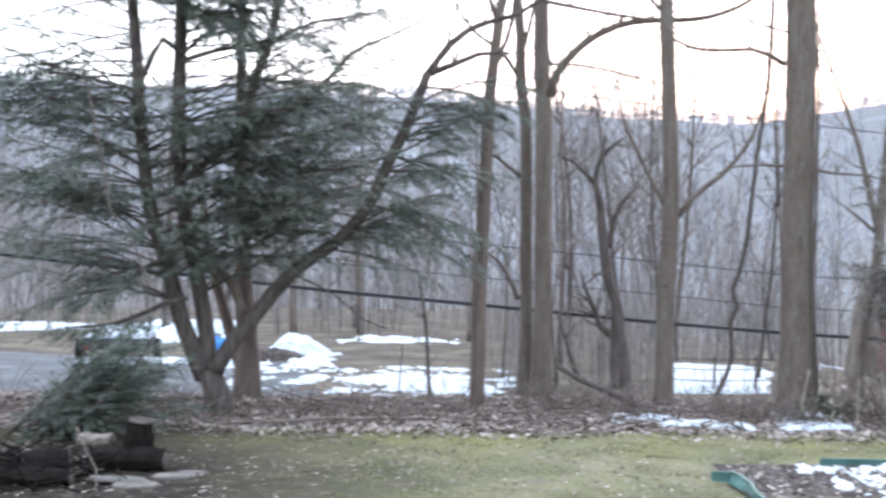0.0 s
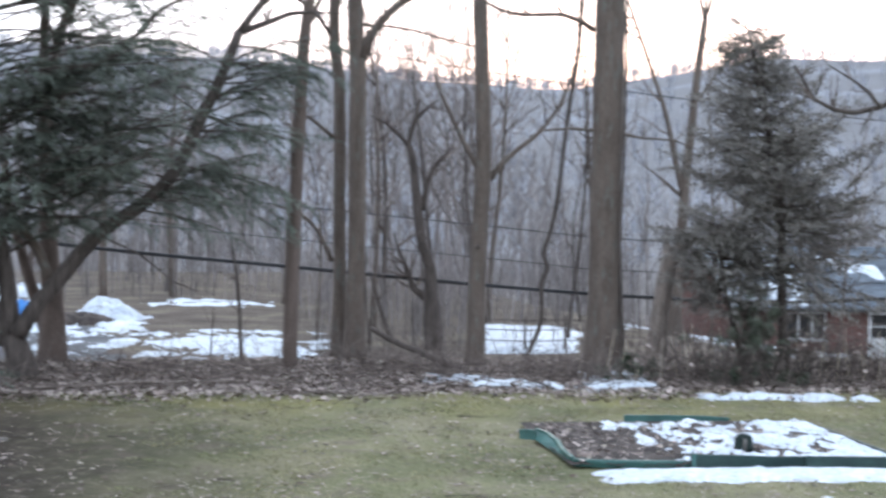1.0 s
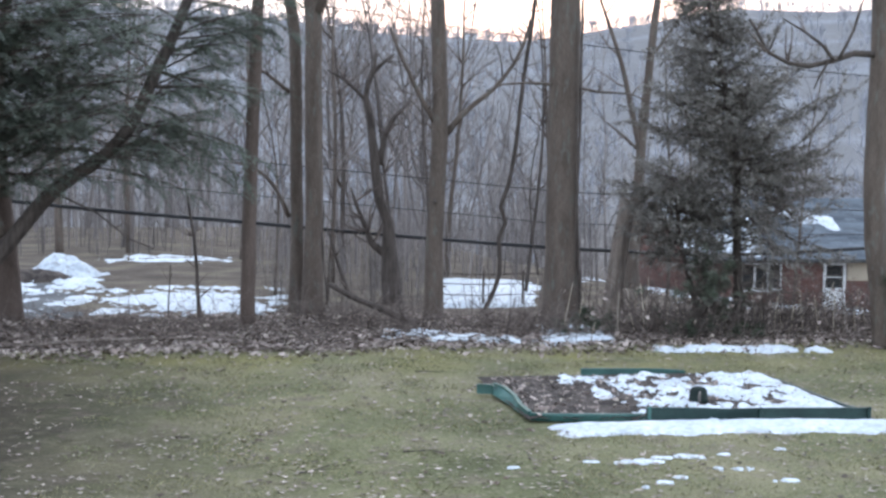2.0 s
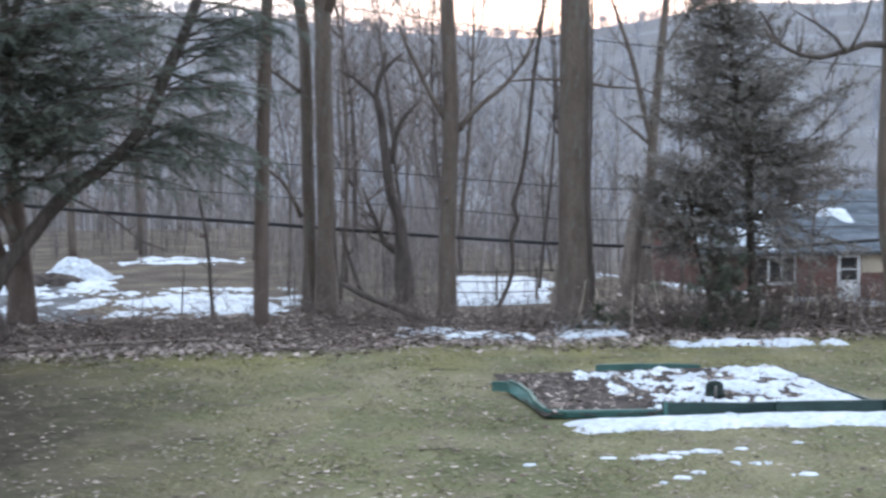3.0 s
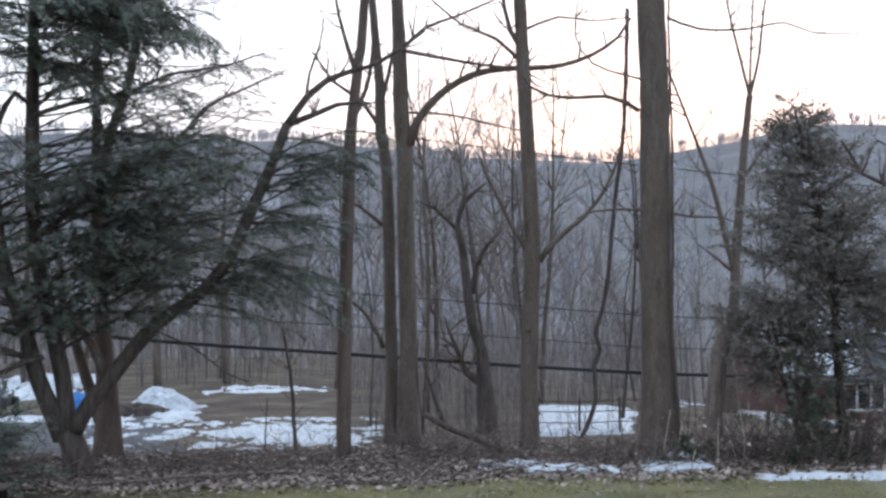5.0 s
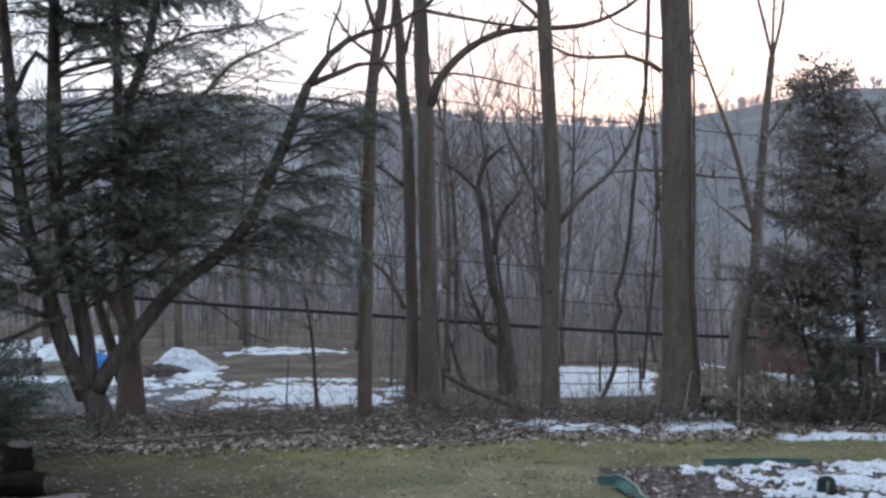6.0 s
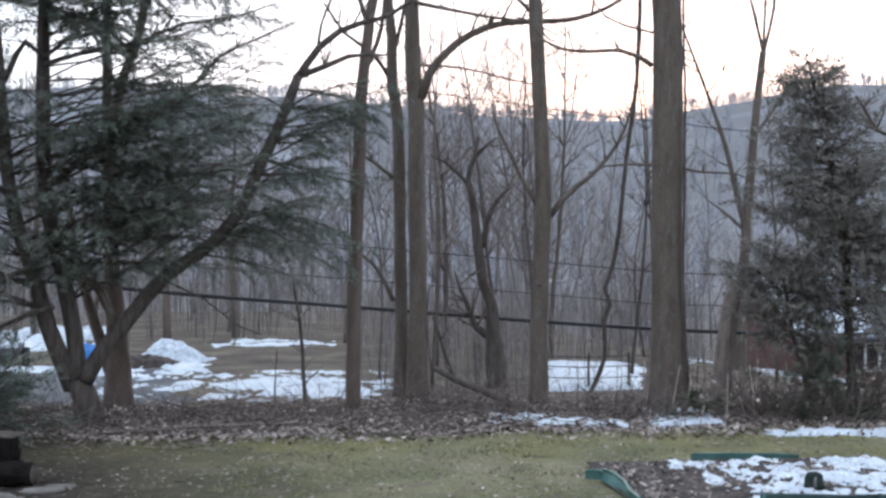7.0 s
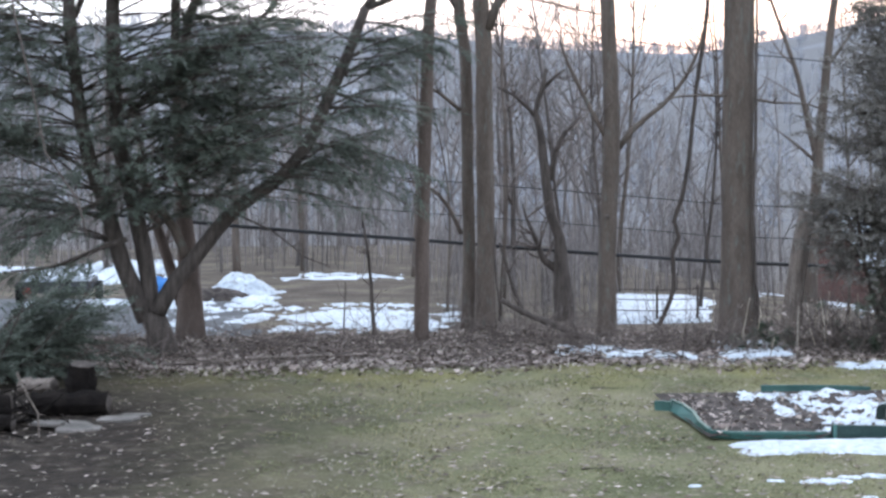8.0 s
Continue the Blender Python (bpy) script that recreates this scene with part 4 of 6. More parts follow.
# boughs towards the lawn
for stem, count in ((s1, 20), (s2, 18)):
    for k in range(count):
        z = 2.5 + 3.2 * (k + RC.random()) / count
        shade.append(bough(t, RC, stem_at(stem, z), (RC.uniform(-0.6, 1.0), RC.uniform(-1.0, -0.2), RC.uniform(-0.1, 0.6)), RC.uniform(0.8, 2.1), 0.018, steps=7))
# the dense upper crown
for stem, count in ((s1, 20), (s2, 40)):
    for k in range(count):
        z = 7.1 + 2.4 * (k + RC.random()) / count
        a = RC.uniform(-0.9, 0.9) if RC.random() < 0.6 else RC.uniform(0, 6.283)
        top_crown.append(bough(t, RC, stem_at(stem, z), (math.cos(a), math.sin(a), RC.uniform(-0.05, 0.5)), RC.uniform(1.5, 4.0) * (1 if math.cos(a) > 0 else 0.75), 0.024, -0.35))
# thin boughs with open sprays against the sky
for k in range(18):
    z = 5.2 + 1.9 * (k + RC.random()) / 18
    thin.append(bough(t, RC, stem_at(s2, z), (1, RC.uniform(-0.4, 0.3), RC.uniform(0.0, 0.45)), RC.uniform(2.2, 4.6), 0.02, -0.05, 0.16, 10))
# upper boughs on the shaded side
for k in range(18):
    z = 5.5 + 3.0 * (k + RC.random()) / 18
    thin.append(bough(t, RC, stem_at(s1, z), (-1, RC.uniform(-0.6, 0.4), RC.uniform(-0.1, 0.45)), RC.uniform(1.8, 4.2), 0.022, -0.12, 0.15, 10))
# sprays along the leaning stem
lean = []
for k in range(46):
    p = s3[int(len(s3) * (0.42 + 0.5 * (k + RC.random()) / 46))][0]
    if k % 4 == 3:
        lean.append(bough(t, RC, p, (-1, RC.uniform(-0.7, 0.4), RC.uniform(0.2, 0.8)), RC.uniform(0.9, 1.7), 0.02))
    else:
        lean.append(bough(t, RC, p, (1, RC.uniform(-0.8, 0.5), RC.uniform(-0.3, 0.75)), RC.uniform(1.0, 2.3), 0.022))
plumes(t, sweep, HEMLOCK, 151, PLUME, 4.2, 0.66, 1.0, 0.25, 0.3)
plumes(t, shade, HEMLOCK, 155, PLUME, 4.4, 0.64, 1.1, 0.15)
plumes(t, top_crown, HEMLOCK, 156, PLUME, 5.5, 0.7, 1.15, 0.10, 0.35)
plumes(t, lean, HEMLOCK, 154, PLUME, 6.5, 0.55, 0.95, 0.15)
plumes(t, [s6, s7, s8, *thin], HEMLOCK, 152, PLUME, 5.5, 0.52, 0.75, 0.22, 0.1)
plumes(t, [s11, s12], HEMLOCK, 153, PLUME, 9, 0.75, 1.2)

t = thing("bare_tree", "tall bare tree close behind the evergreen", "tree")
trunk(t, [(-3.53, 28.00, -0.08, 0.270), (-3.54, 28.00, 1.11, 0.220), (-3.62, 28.00, 2.37, 0.170), (-3.68, 28.00, 3.70, 0.130), (-3.73, 28.00, 4.80, 0.100), (-3.72, 28.00, 6.30, 0.090), (-3.72, 28.00, 8.12, 0.075)], BARK_RED, 161, 1.25)
limb(t, [(-3.69, 28.20, 3.70, 0.110), (-3.63, 28.20, 5.04, 0.104), (-3.50, 28.20, 6.19, 0.098), (-3.19, 28.20, 7.05, 0.092), (-3.02, 28.20, 7.82, 0.086), (-2.88, 28.20, 8.82, 0.080)], BARK_RED, twig_count=6, seed=162)
limb(t, [(-3.69, 28.20, 0.57, 0.130), (-3.97, 28.20, 1.47, 0.115), (-4.18, 28.20, 2.20, 0.100), (-4.39, 28.20, 2.93, 0.085), (-4.48, 28.20, 3.93, 0.070)], BARK_RED, twig_count=4, seed=163)

# low boughs of another evergreen at the lawn's side
t = thing("evergreen_bough", "low dark green evergreen shrub beside the log pile", "shrub")
lows = []
for k in range(30):
    p = Vector((-6.3 + RC.uniform(-0.5, 0.6), 22.6 + RC.uniform(-0.4, 0.4), ground_z(-6.3, 22.6) - 0.03))
    a = RC.uniform(-0.7, 1.1)
    w = wander(RC, p, Vector((math.cos(a), math.sin(a) * 0.6 - 0.2, RC.uniform(0.3, 1.0))), RC.uniform(0.9, 2.4), 0.03, 0.12, -0.05, 8)
    bm = bmesh.new()
    tube(bm, w, 5)
    part("stem", bm, BARK_DARK, t)
    lows.append(w)
plumes(t, lows, HEMLOCK, 171, PLUME, 9, 0.5, 1.1, 0.2, 0.1)
t = thing("bare_twig", "pale crooked dead twig hanging beside the evergreen", "twig")
limb(t, [(-5.16, 21.00, 5.81, 0.018), (-5.12, 21.00, 5.53, 0.017), (-4.99, 21.00, 4.91, 0.016), (-4.85, 21.00, 4.25, 0.015), (-4.73, 21.00, 3.59, 0.015), (-4.50, 21.00, 3.21, 0.014), (-4.30, 21.00, 2.92, 0.013), (-4.15, 21.00, 2.35, 0.012)], TWIG, "stem", 6, 0.01, 6, 0.4, 172)
t = thing("bare_twig", "dead twig sprawling over the stacked logs", "twig")
limb(t, [(-4.38, 17.60, 0.83, 0.016), (-4.34, 17.60, 0.71, 0.014), (-4.24, 17.60, 0.50, 0.013), (-4.14, 17.60, 0.31, 0.011), (-4.13, 17.60, -0.08, 0.010), (-4.08, 17.60, -0.26, 0.008)], BARK_DEAD, "stem", 6, 0.004, 3, 0.25, 173)

t = thing("cedar_tree", "brownish green cedar with an open twiggy base", "tree")
ct = trunk(t, [(10.33, 25.50, -0.16, 0.100), (10.31, 25.50, 0.80, 0.090), (10.25, 25.50, 2.00, 0.085), (10.19, 25.50, 3.20, 0.080), (10.02, 25.50, 4.28, 0.065), (9.76, 25.50, 5.34, 0.050), (9.57, 25.50, 6.19, 0.030), (9.49, 25.50, 6.53, 0.015)], BARK_DARK, 181, 1.2, crown=False)
cedar = []
for k in range(220):
    z = 1.6 + 4.85 * ((k + RC.random()) / 220) ** 1.0
    p = stem_at(ct, z)
    a = RC.uniform(0, 6.283)
    half = float(np.interp(z, (1.3, 1.7, 2.4, 3.4, 4.5, 5.5, 6.1, 6.5), (1.2, 1.8, 2.25, 2.3, 1.6, 0.85, 0.6, 0.3)))
    if z < 2.6 and math.cos(a) > -0.2 and RC.random() < 0.7:
        continue
    cedar.append(bough(t, RC, p, (math.cos(a), math.sin(a), RC.uniform(-0.6, 0.8)), half * RC.uniform(0.4, 1.15), 0.014 if z > 5 else 0.02, 0.1, 0.28, 7))
side = limb(t, [(9.60, 25.30, -0.04, 0.070), (9.36, 25.30, 0.61, 0.058), (9.11, 25.30, 1.47, 0.045), (8.98, 25.30, 2.22, 0.033), (8.91, 25.30, 2.86, 0.020)], BARK_DARK, "stem", 8, 0.01, 10, 0.6, 183)
for k in range(95):
    p = side[int(len(side) * RC.uniform(0.42, 0.99))][0]
    a = RC.uniform(0, 6.283)
    cedar.append(bough(t, RC, p, (math.cos(a), math.sin(a), RC.uniform(-0.3, 0.6)), RC.uniform(0.4, 1.0), 0.012, 0.05, 0.2, 5))
TUFT = [tuft_mesh(RC) for _ in range(8)]
plumes(t, cedar, CEDAR, 182, TUFT, 7.5, 0.38, 1.05, 0.22, 0.0, 0.095)
# bare dead twigs under the crown
for k in range(60):
    p = stem_at(ct, RC.uniform(0.5, 3.4))
    a = RC.uniform(-1.2, 1.2) if k % 3 else RC.uniform(1.9, 4.3)
    w = wander(RC, p, Vector((math.cos(a), -abs(math.sin(a)), RC.uniform(-0.4, 0.5))), RC.uniform(0.9, 2.3), 0.014, 0.24, -0.05, 8, 0.3)
    bm = bmesh.new()
    tube(bm, w, 4)
    twigs_on(bm, w, RC, 8, 0.6, 0.006, 0.2, 1, 0.1, 3)
    part("dead_twig", bm, TWIG if k % 4 else BARK_DEAD, t, "" if k % 4 else "bare bleached twig")

tuft = [spray_mesh(RC, 0.36, 0.24, 9, -0.1) for _ in range(6)]
t = thing("evergreen_shrub", "dense dark green ivy shrub at the tree's foot", "shrub")
heart = []
for k in range(46):
    p = Vector((12.75 + RC.uniform(-0.35, 0.5), 22.3 + RC.uniform(-0.4, 0.4), ground_z(12.7, 22.3) - 0.03))
    a = RC.uniform(0, 2 * math.pi)
    heart.append(wander(RC, p, Vector((math.cos(a) * 0.45, math.sin(a) * 0.45, 1)), RC.uniform(0.7, 1.7), 0.015, 0.2, 0.1, 6))
foliage(t, heart, IVY, 191, 9, 0.35, 0.75, 0.15, 0, tuft, 2.0)


# ---------------------------------------------------------------- garden bed on the lawn
def ribbon(parent, rows, mat, thick=0.022, lip=0.03, name="edging_panel", label=""):
    """A standing strip along rows of x, y, foot, top, lean, with a rolled upper lip."""
    bm = bmesh.new()
    prof = []
    n = len(rows)
    for i, (x, y, z0, z1, lean) in enumerate(rows):
        a, b = rows[max(i - 1, 0)], rows[min(i + 1, n - 1)]
        d = Vector((b[0] - a[0], b[1] - a[1], 0)).normalized()
        s = Vector((d.y, -d.x, 0))
        o = Vector((x, y, 0))
        pts = [(0, z0), (lean, z1 - lip), (lean + 0.012, z1 - lip), (lean + 0.014, z1), (lean - thick - 0.014, z1), (lean - thick - 0.012, z1 - lip), (lean - thick, z1 - lip), (-thick, z0)]
        prof.append([bm.verts.new(o + s * u + Vector((0, 0, w))) for u, w in pts])
    for p, q in zip(prof, prof[1:]):
        for k in range(8):
            bm.faces.new((p[k], q[k], q[(k + 1) % 8], p[(k + 1) % 8]))
    bm.faces.new(prof[0])
    bm.faces.new(prof[-1][::-1])
    bmesh.ops.recalc_face_normals(bm, faces=bm.faces)
    return part(name, bm, mat, parent, label, False)


bed = thing("garden_bed", "raised garden bed with bent green plastic edging", "garden bed")


def bed_z(x, y):
    """The dug soil inside the edging."""
    e = min(x - 4.15, 8.45 - x, y - 16.45, 20.0 - y, (y - 16.4) * 1.2)
    return 0.05 + 0.03 * smooth_step(0, 0.6, e) * smooth_step(20.2, 17.5, y) + (0.04 * noise.noise(Vector((x * 2.2, y * 2.2, 0))) + 0.045 * noise.noise(Vector((x * 6, y * 6, 3))) + 0.03 * noise.noise(Vector((x * 15, y * 15, 3)))) * smooth_step(-0.05, 0.2, e)


soil = sheet("soil", "dug dark brown soil", "", (4.1, 8.5), (16.3, 20.1), lambda x, y: min(x - 4.12, 8.48 - x, y - 16.36 + 0.115 * (x - 8.4), 20.05 - y), SOIL, 0.0, 0.0, 0.05, "", 0.0, bed_z)
soil.parent = bed
ribbon(bed, [(4.17, 16.92, 0, 0.10, 0.02), (4.4, 16.82, 0, 0.10, 0.03), (4.9, 16.76, 0, 0.10, 0.02), (5.6, 16.70, 0, 0.09, 0.0)], PLASTIC_LIT, label="teal edging panel in the lit tone")
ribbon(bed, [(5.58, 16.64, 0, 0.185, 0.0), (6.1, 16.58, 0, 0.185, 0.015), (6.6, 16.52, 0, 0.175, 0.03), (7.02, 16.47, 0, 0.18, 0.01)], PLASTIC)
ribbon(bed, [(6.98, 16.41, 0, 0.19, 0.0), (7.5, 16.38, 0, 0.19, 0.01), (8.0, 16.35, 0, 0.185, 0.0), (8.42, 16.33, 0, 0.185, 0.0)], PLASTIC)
ribbon(bed, [(4.0, 18.75, 0.05, 0.17, -0.08), (4.06, 18.4, 0.03, 0.17, -0.1), (4.12, 17.9, 0.01, 0.15, -0.06), (4.13, 17.4, 0, 0.13, 0.0), (4.17, 16.95, 0, 0.11, 0.02)], PLASTIC_LIT, label="teal edging panel in the lit tone")
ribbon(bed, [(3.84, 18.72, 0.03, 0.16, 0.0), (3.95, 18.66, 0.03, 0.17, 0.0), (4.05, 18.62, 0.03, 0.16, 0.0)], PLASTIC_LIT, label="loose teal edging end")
ribbon(bed, [(5.7, 20.10, 0, 0.13, 0.0), (6.3, 20.07, 0, 0.13, 0.0), (6.9, 20.04, 0, 0.12, 0.0), (7.3, 20.02, 0, 0.09, 0.0)], PLASTIC_LIT, label="teal edging panel in the lit tone")
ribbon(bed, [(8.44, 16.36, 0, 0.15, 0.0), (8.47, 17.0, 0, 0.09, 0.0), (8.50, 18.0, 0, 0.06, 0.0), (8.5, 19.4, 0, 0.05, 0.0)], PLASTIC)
for x, y in ((5.61, 16.60), (7.0, 16.42), (8.40, 16.30)):
    bm = bmesh.new()
    box(bm, (x - 0.02, y - 0.016, 0), (x + 0.02, y + 0.016, 0.20))
    bmesh.ops.bevel(bm, geom=bm.edges[:], offset=0.005, segments=1, affect='EDGES')
    part("stake", bm, PLASTIC_LIT if x < 6 else PLASTIC, bed, "pale plastic stake" if x < 6 else "", False)
snow("thawing snow on the bed's soil", (6.0, 8.5), (16.5, 20.0), lambda x, y: min(min(x - 6.0, 8.42 - x, y - 16.5, 19.9 - y) * 2.5, 0.16 + 0.9 * noise.noise(Vector((x * 1.3, y * 1.0, 4))) + 0.8 * noise.noise(Vector((x * 4, y * 2.6, 4))) + 0.5 * noise.noise(Vector((x * 10, y * 7, 4))) + 0.25 * (x - 7.2)), 0.004, 0.03, 0.035, rough=0.012, base=bed_z)
snow("broken snow on the bed's soil", (5.0, 6.6), (16.8, 19.9), lambda x, y: min((x - 5.35 + 0.12 * (y - 18)) * 1.5, 6.6 - x, y - 16.8, 19.8 - y, -0.12 + 0.9 * noise.noise(Vector((x * 2.4, y * 1.4, 14))) + 0.7 * noise.noise(Vector((x * 5, y * 3, 4))) + 0.5 * noise.noise(Vector((x * 11, y * 8, 4)))), 0.004, 0.03, 0.035, rough=0.01, base=bed_z)
snow("snow bank along the front of the edging", (4.2, 9.1), (15.2, 16.9), lambda x, y: min(1.0, (16.62 - 0.085 * (x - 5) - y) * 4, (x - 4.35) * 0.55 - 0.1 * noise.noise(Vector((x * 5, y * 5, 2))), (9.0 - x) * 2, (y - 15.85 + 0.06 * (x - 5) - 0.25 * noise.noise(Vector((x * 1.3, 3, 0))) - 0.14 * noise.noise(Vector((x * 4, y * 2, 0))) - 0.08 * noise.noise(Vector((x * 11, y * 6, 0)))) * 4), 0.006, 0.07, 0.055, rough=0.012)
RS = random.Random(5)
for x, y, rx, ry in ((4.8, 14.42, 0.22, 0.13), (5.68, 14.06, 0.2, 0.13), (5.88, 14.73, 0.09, 0.07), (5.39, 14.64, 0.15, 0.12), (5.1, 14.6, 0.1, 0.08), (3.36, 14.27, 0.07, 0.06), (4.48, 13.29, 0.09, 0.07), (4.74, 13.49, 0.08, 0.06), (5.0, 13.7, 0.06, 0.05), (4.2, 14.45, 0.09, 0.06), (6.6, 14.9, 0.09, 0.07), (6.1, 13.5, 0.12, 0.08)):
    snow("small leftover scrap of snow on the grass", (x - rx * 1.6, x + rx * 1.6), (y - ry * 1.6, y + ry * 1.6), blob(x, y, rx * 1.1, ry * 0.7, RS.random() * 9, 0.35, 7.0, 1.9), 0.010, 0.012, 0.016, rough=0.006)

POT = material("dull_dark_plastic", (0.012, 0.02, 0.018), (0.024, 0.034, 0.031), 6.0, 0.8, 0.2, spec=0.15)
bucket = thing("plant_pot", "dark green overturned plant pot in the snowy bed", "pot")
bm = bmesh.new()
foot = bed_z(6.58, 17.5) - 0.02
tube(bm, [(Vector((6.58, 17.5, foot)), 0.135), (Vector((6.58, 17.5, foot + 0.03)), 0.137), (Vector((6.58, 17.505, foot + 0.035)), 0.125), (Vector((6.585, 17.51, foot + 0.15)), 0.115), (Vector((6.59, 17.52, foot + 0.19)), 0.09), (Vector((6.59, 17.52, foot + 0.205)), 0.04)], 24)
part("body", bm, POT, bucket)
bm = bmesh.new()
tube(bm, [(Vector((6.55, 17.38, foot + 0.02)), 0.02), (Vector((6.54, 17.36, foot + 0.10)), 0.02), (Vector((6.56, 17.385, foot + 0.16)), 0.015)], 8)
part("handle", bm, STONE, bucket, "pale bent handle")


# ---------------------------------------------------------------- stacked logs and slabs
WET_BARK = material("wet_bark", (0.008, 0.0065, 0.006), (0.021, 0.017, 0.015), 4.0, 0.9, 0.8, fine=20, spec=0.08)


def log(parent_label, a, b, r, seed, mat=WET_BARK, name="log"):
    rng = random.Random(seed)
    a, b = Vector(a), Vector(b)
    ob = thing(name, parent_label, "log", group="logs beside the evergreen")
    path = [(a.lerp(b, k / 9) + Vector((0, 0, rng.uniform(-0.02, 0.02))), r * rng.uniform(0.74, 1.12)) for k in range(10)]
    bm = bmesh.new()
    tube(bm, path, 20, 0.5, seed)
    part("bark", bm, mat, ob)
    d = (b - a).normalized()
    for end, s in ((a, -1), (b, 1)):
        bm = bmesh.new()
        tube(bm, [(end + d * s * 0.002, r * 0.86), (end + d * s * 0.012, r * 0.84)], 16)
        part("cut_end", bm, BARK_DARK, ob, "greyed sawn end")


log("dark upright log stub on the pile", (-3.98, 19.5, 0.24), (-3.94, 19.45, 0.66), 0.20, 201)
log("dark wet log lying on its side", (-4.62, 19.3, 0.14), (-3.55, 19.15, 0.16), 0.145, 202)
log("dark wet log lying on its side", (-4.5, 19.65, 0.14), (-3.65, 19.6, 0.13), 0.14, 203)
log("thick dark log end at the pile's edge", (-5.3, 18.5, 0.2), (-4.75, 18.7, 0.21), 0.2, 204)
log("rotten dark log on the ground", (-5.6, 18.1, 0.12), (-4.55, 18.0, 0.12), 0.12, 205)
log("pale split log propped on the pile", (-4.9, 19.9, 0.3), (-4.35, 19.5, 0.38), 0.09, 206, BARK_DEAD)
for k, (x, y, w, d, h, z) in enumerate(((-3.95, 18.35, 0.7, 0.42, 0.05, 0.02), (-3.75, 18.05, 0.62, 0.30, 0.045, 0.015), (-4.15, 18.15, 0.45, 0.3, 0.05, 0.07), (-3.35, 18.7, 0.6, 0.35, 0.05, 0.015), (-3.15, 18.95, 0.4, 0.12, 0.05, 0.02))):
    bm = bmesh.new()
    vs = bmesh.ops.create_circle(bm, cap_ends=True, radius=1, segments=11)["verts"]
    for v in vs:
        j = 0.85 + 0.3 * RS.random()
        v.co = Vector((v.co.x * w / 2 * j, v.co.y * d / 2 * j, 0))
    ex = bmesh.ops.extrude_face_region(bm, geom=bm.faces[:])
    bmesh.ops.translate(bm, vec=(0, 0, h), verts=[v for v in ex["geom"] if isinstance(v, bmesh.types.BMVert)])
    bmesh.ops.recalc_face_normals(bm, faces=bm.faces)
    bmesh.ops.bevel(bm, geom=bm.edges[:], offset=0.01, segments=1, affect='EDGES')
    bmesh.ops.transform(bm, matrix=pose(x, y, z - 0.01, RS.uniform(-3, 3), RS.uniform(-3, 3), RS.uniform(-15, 15)), verts=bm.verts)
    ob = part("stone_slab", bm, STONE, None, "", False)
    tagged(ob, "flat pale stone slab lying by the logs", "stone", "slabs by the logs")


# ---------------------------------------------------------------- overhead cables
def cable(name, label, rows, r, mat=CABLE):
    bm = bmesh.new()
    tube(bm, spline([(*p, r) for p in rows], 0.6), 8)
    return tagged(part(name, bm, mat), label, "cable")


cable("trunk_cable", "thick black overhead cable sagging behind the trees", [(-30, 33.5, 5.6), (-16, 32.6, 3.4), (-3.95, 32, 2.12), (1.02, 32, 1.68), (5.57, 32, 1.29), (9.72, 32, 1.02), (14, 32.5, 0.92), (24, 36, 1.3), (40, 44, 2.6)], 0.042)
cable("overhead_wire", "thin dark overhead wire crossing the woods", [(-30, 34, 11), (-10, 34, 8.3), (3.09, 34, 6.75), (8.64, 34, 6.09), (17.03, 34, 5.39), (40, 40, 4.6)], 0.012)
cable("overhead_wire", "thin dark overhead wire crossing the woods", [(-30, 33, 6.6), (-8, 33, 3.95), (5.93, 33, 2.63), (10.26, 33, 2.31), (20, 34, 1.95), (40, 42, 2.9)], 0.012)
cable("overhead_wire", "thin dark overhead wire crossing the woods", [(-30, 33, 5.4), (-8, 33, 3.1), (5.83, 33, 1.87), (9.82, 33, 1.58), (20, 34, 1.4), (40, 42, 2.7)], 0.010)


# ---------------------------------------------------------------- brick house
def brick_material():
    m = bpy.data.materials.new("red_brick_wall")
    m.use_nodes = True
    n, l = m.node_tree.nodes, m.node_tree.links
    g = n.new("ShaderNodeNewGeometry")
    mp = n.new("ShaderNodeMapping")
    mp.inputs["Rotation"].default_value = (radians(90), 0, 0)
    br = n.new("ShaderNodeTexBrick")
    br.inputs["Scale"].default_value = 1.0
    for key, value in (("Brick Width", 0.21), ("Row Height", 0.075), ("Mortar Size", 0.008), ("Color1", (0.20, 0.078, 0.062, 1)), ("Color2", (0.14, 0.056, 0.048, 1)), ("Mortar", (0.26, 0.22, 0.20, 1))):
        br.inputs[key].default_value = value
    nz = n.new("ShaderNodeTexNoise")
    nz.inputs["Scale"].default_value = 0.9
    mx = n.new("ShaderNodeMixRGB")
    mx.blend_type, mx.inputs[0].default_value = 'MULTIPLY', 0.6
    l.new(g.outputs["Position"], mp.inputs[0])
    l.new(mp.outputs[0], br.inputs[0])
    l.new(g.outputs["Position"], nz.inputs[0])
    l.new(br.outputs[0], mx.inputs[1])
    l.new(nz.outputs[0], mx.inputs[2])
    l.new(mx.outputs[0], n["Principled BSDF"].inputs["Base Color"])
    n["Principled BSDF"].inputs["Roughness"].default_value = 0.9
    return m


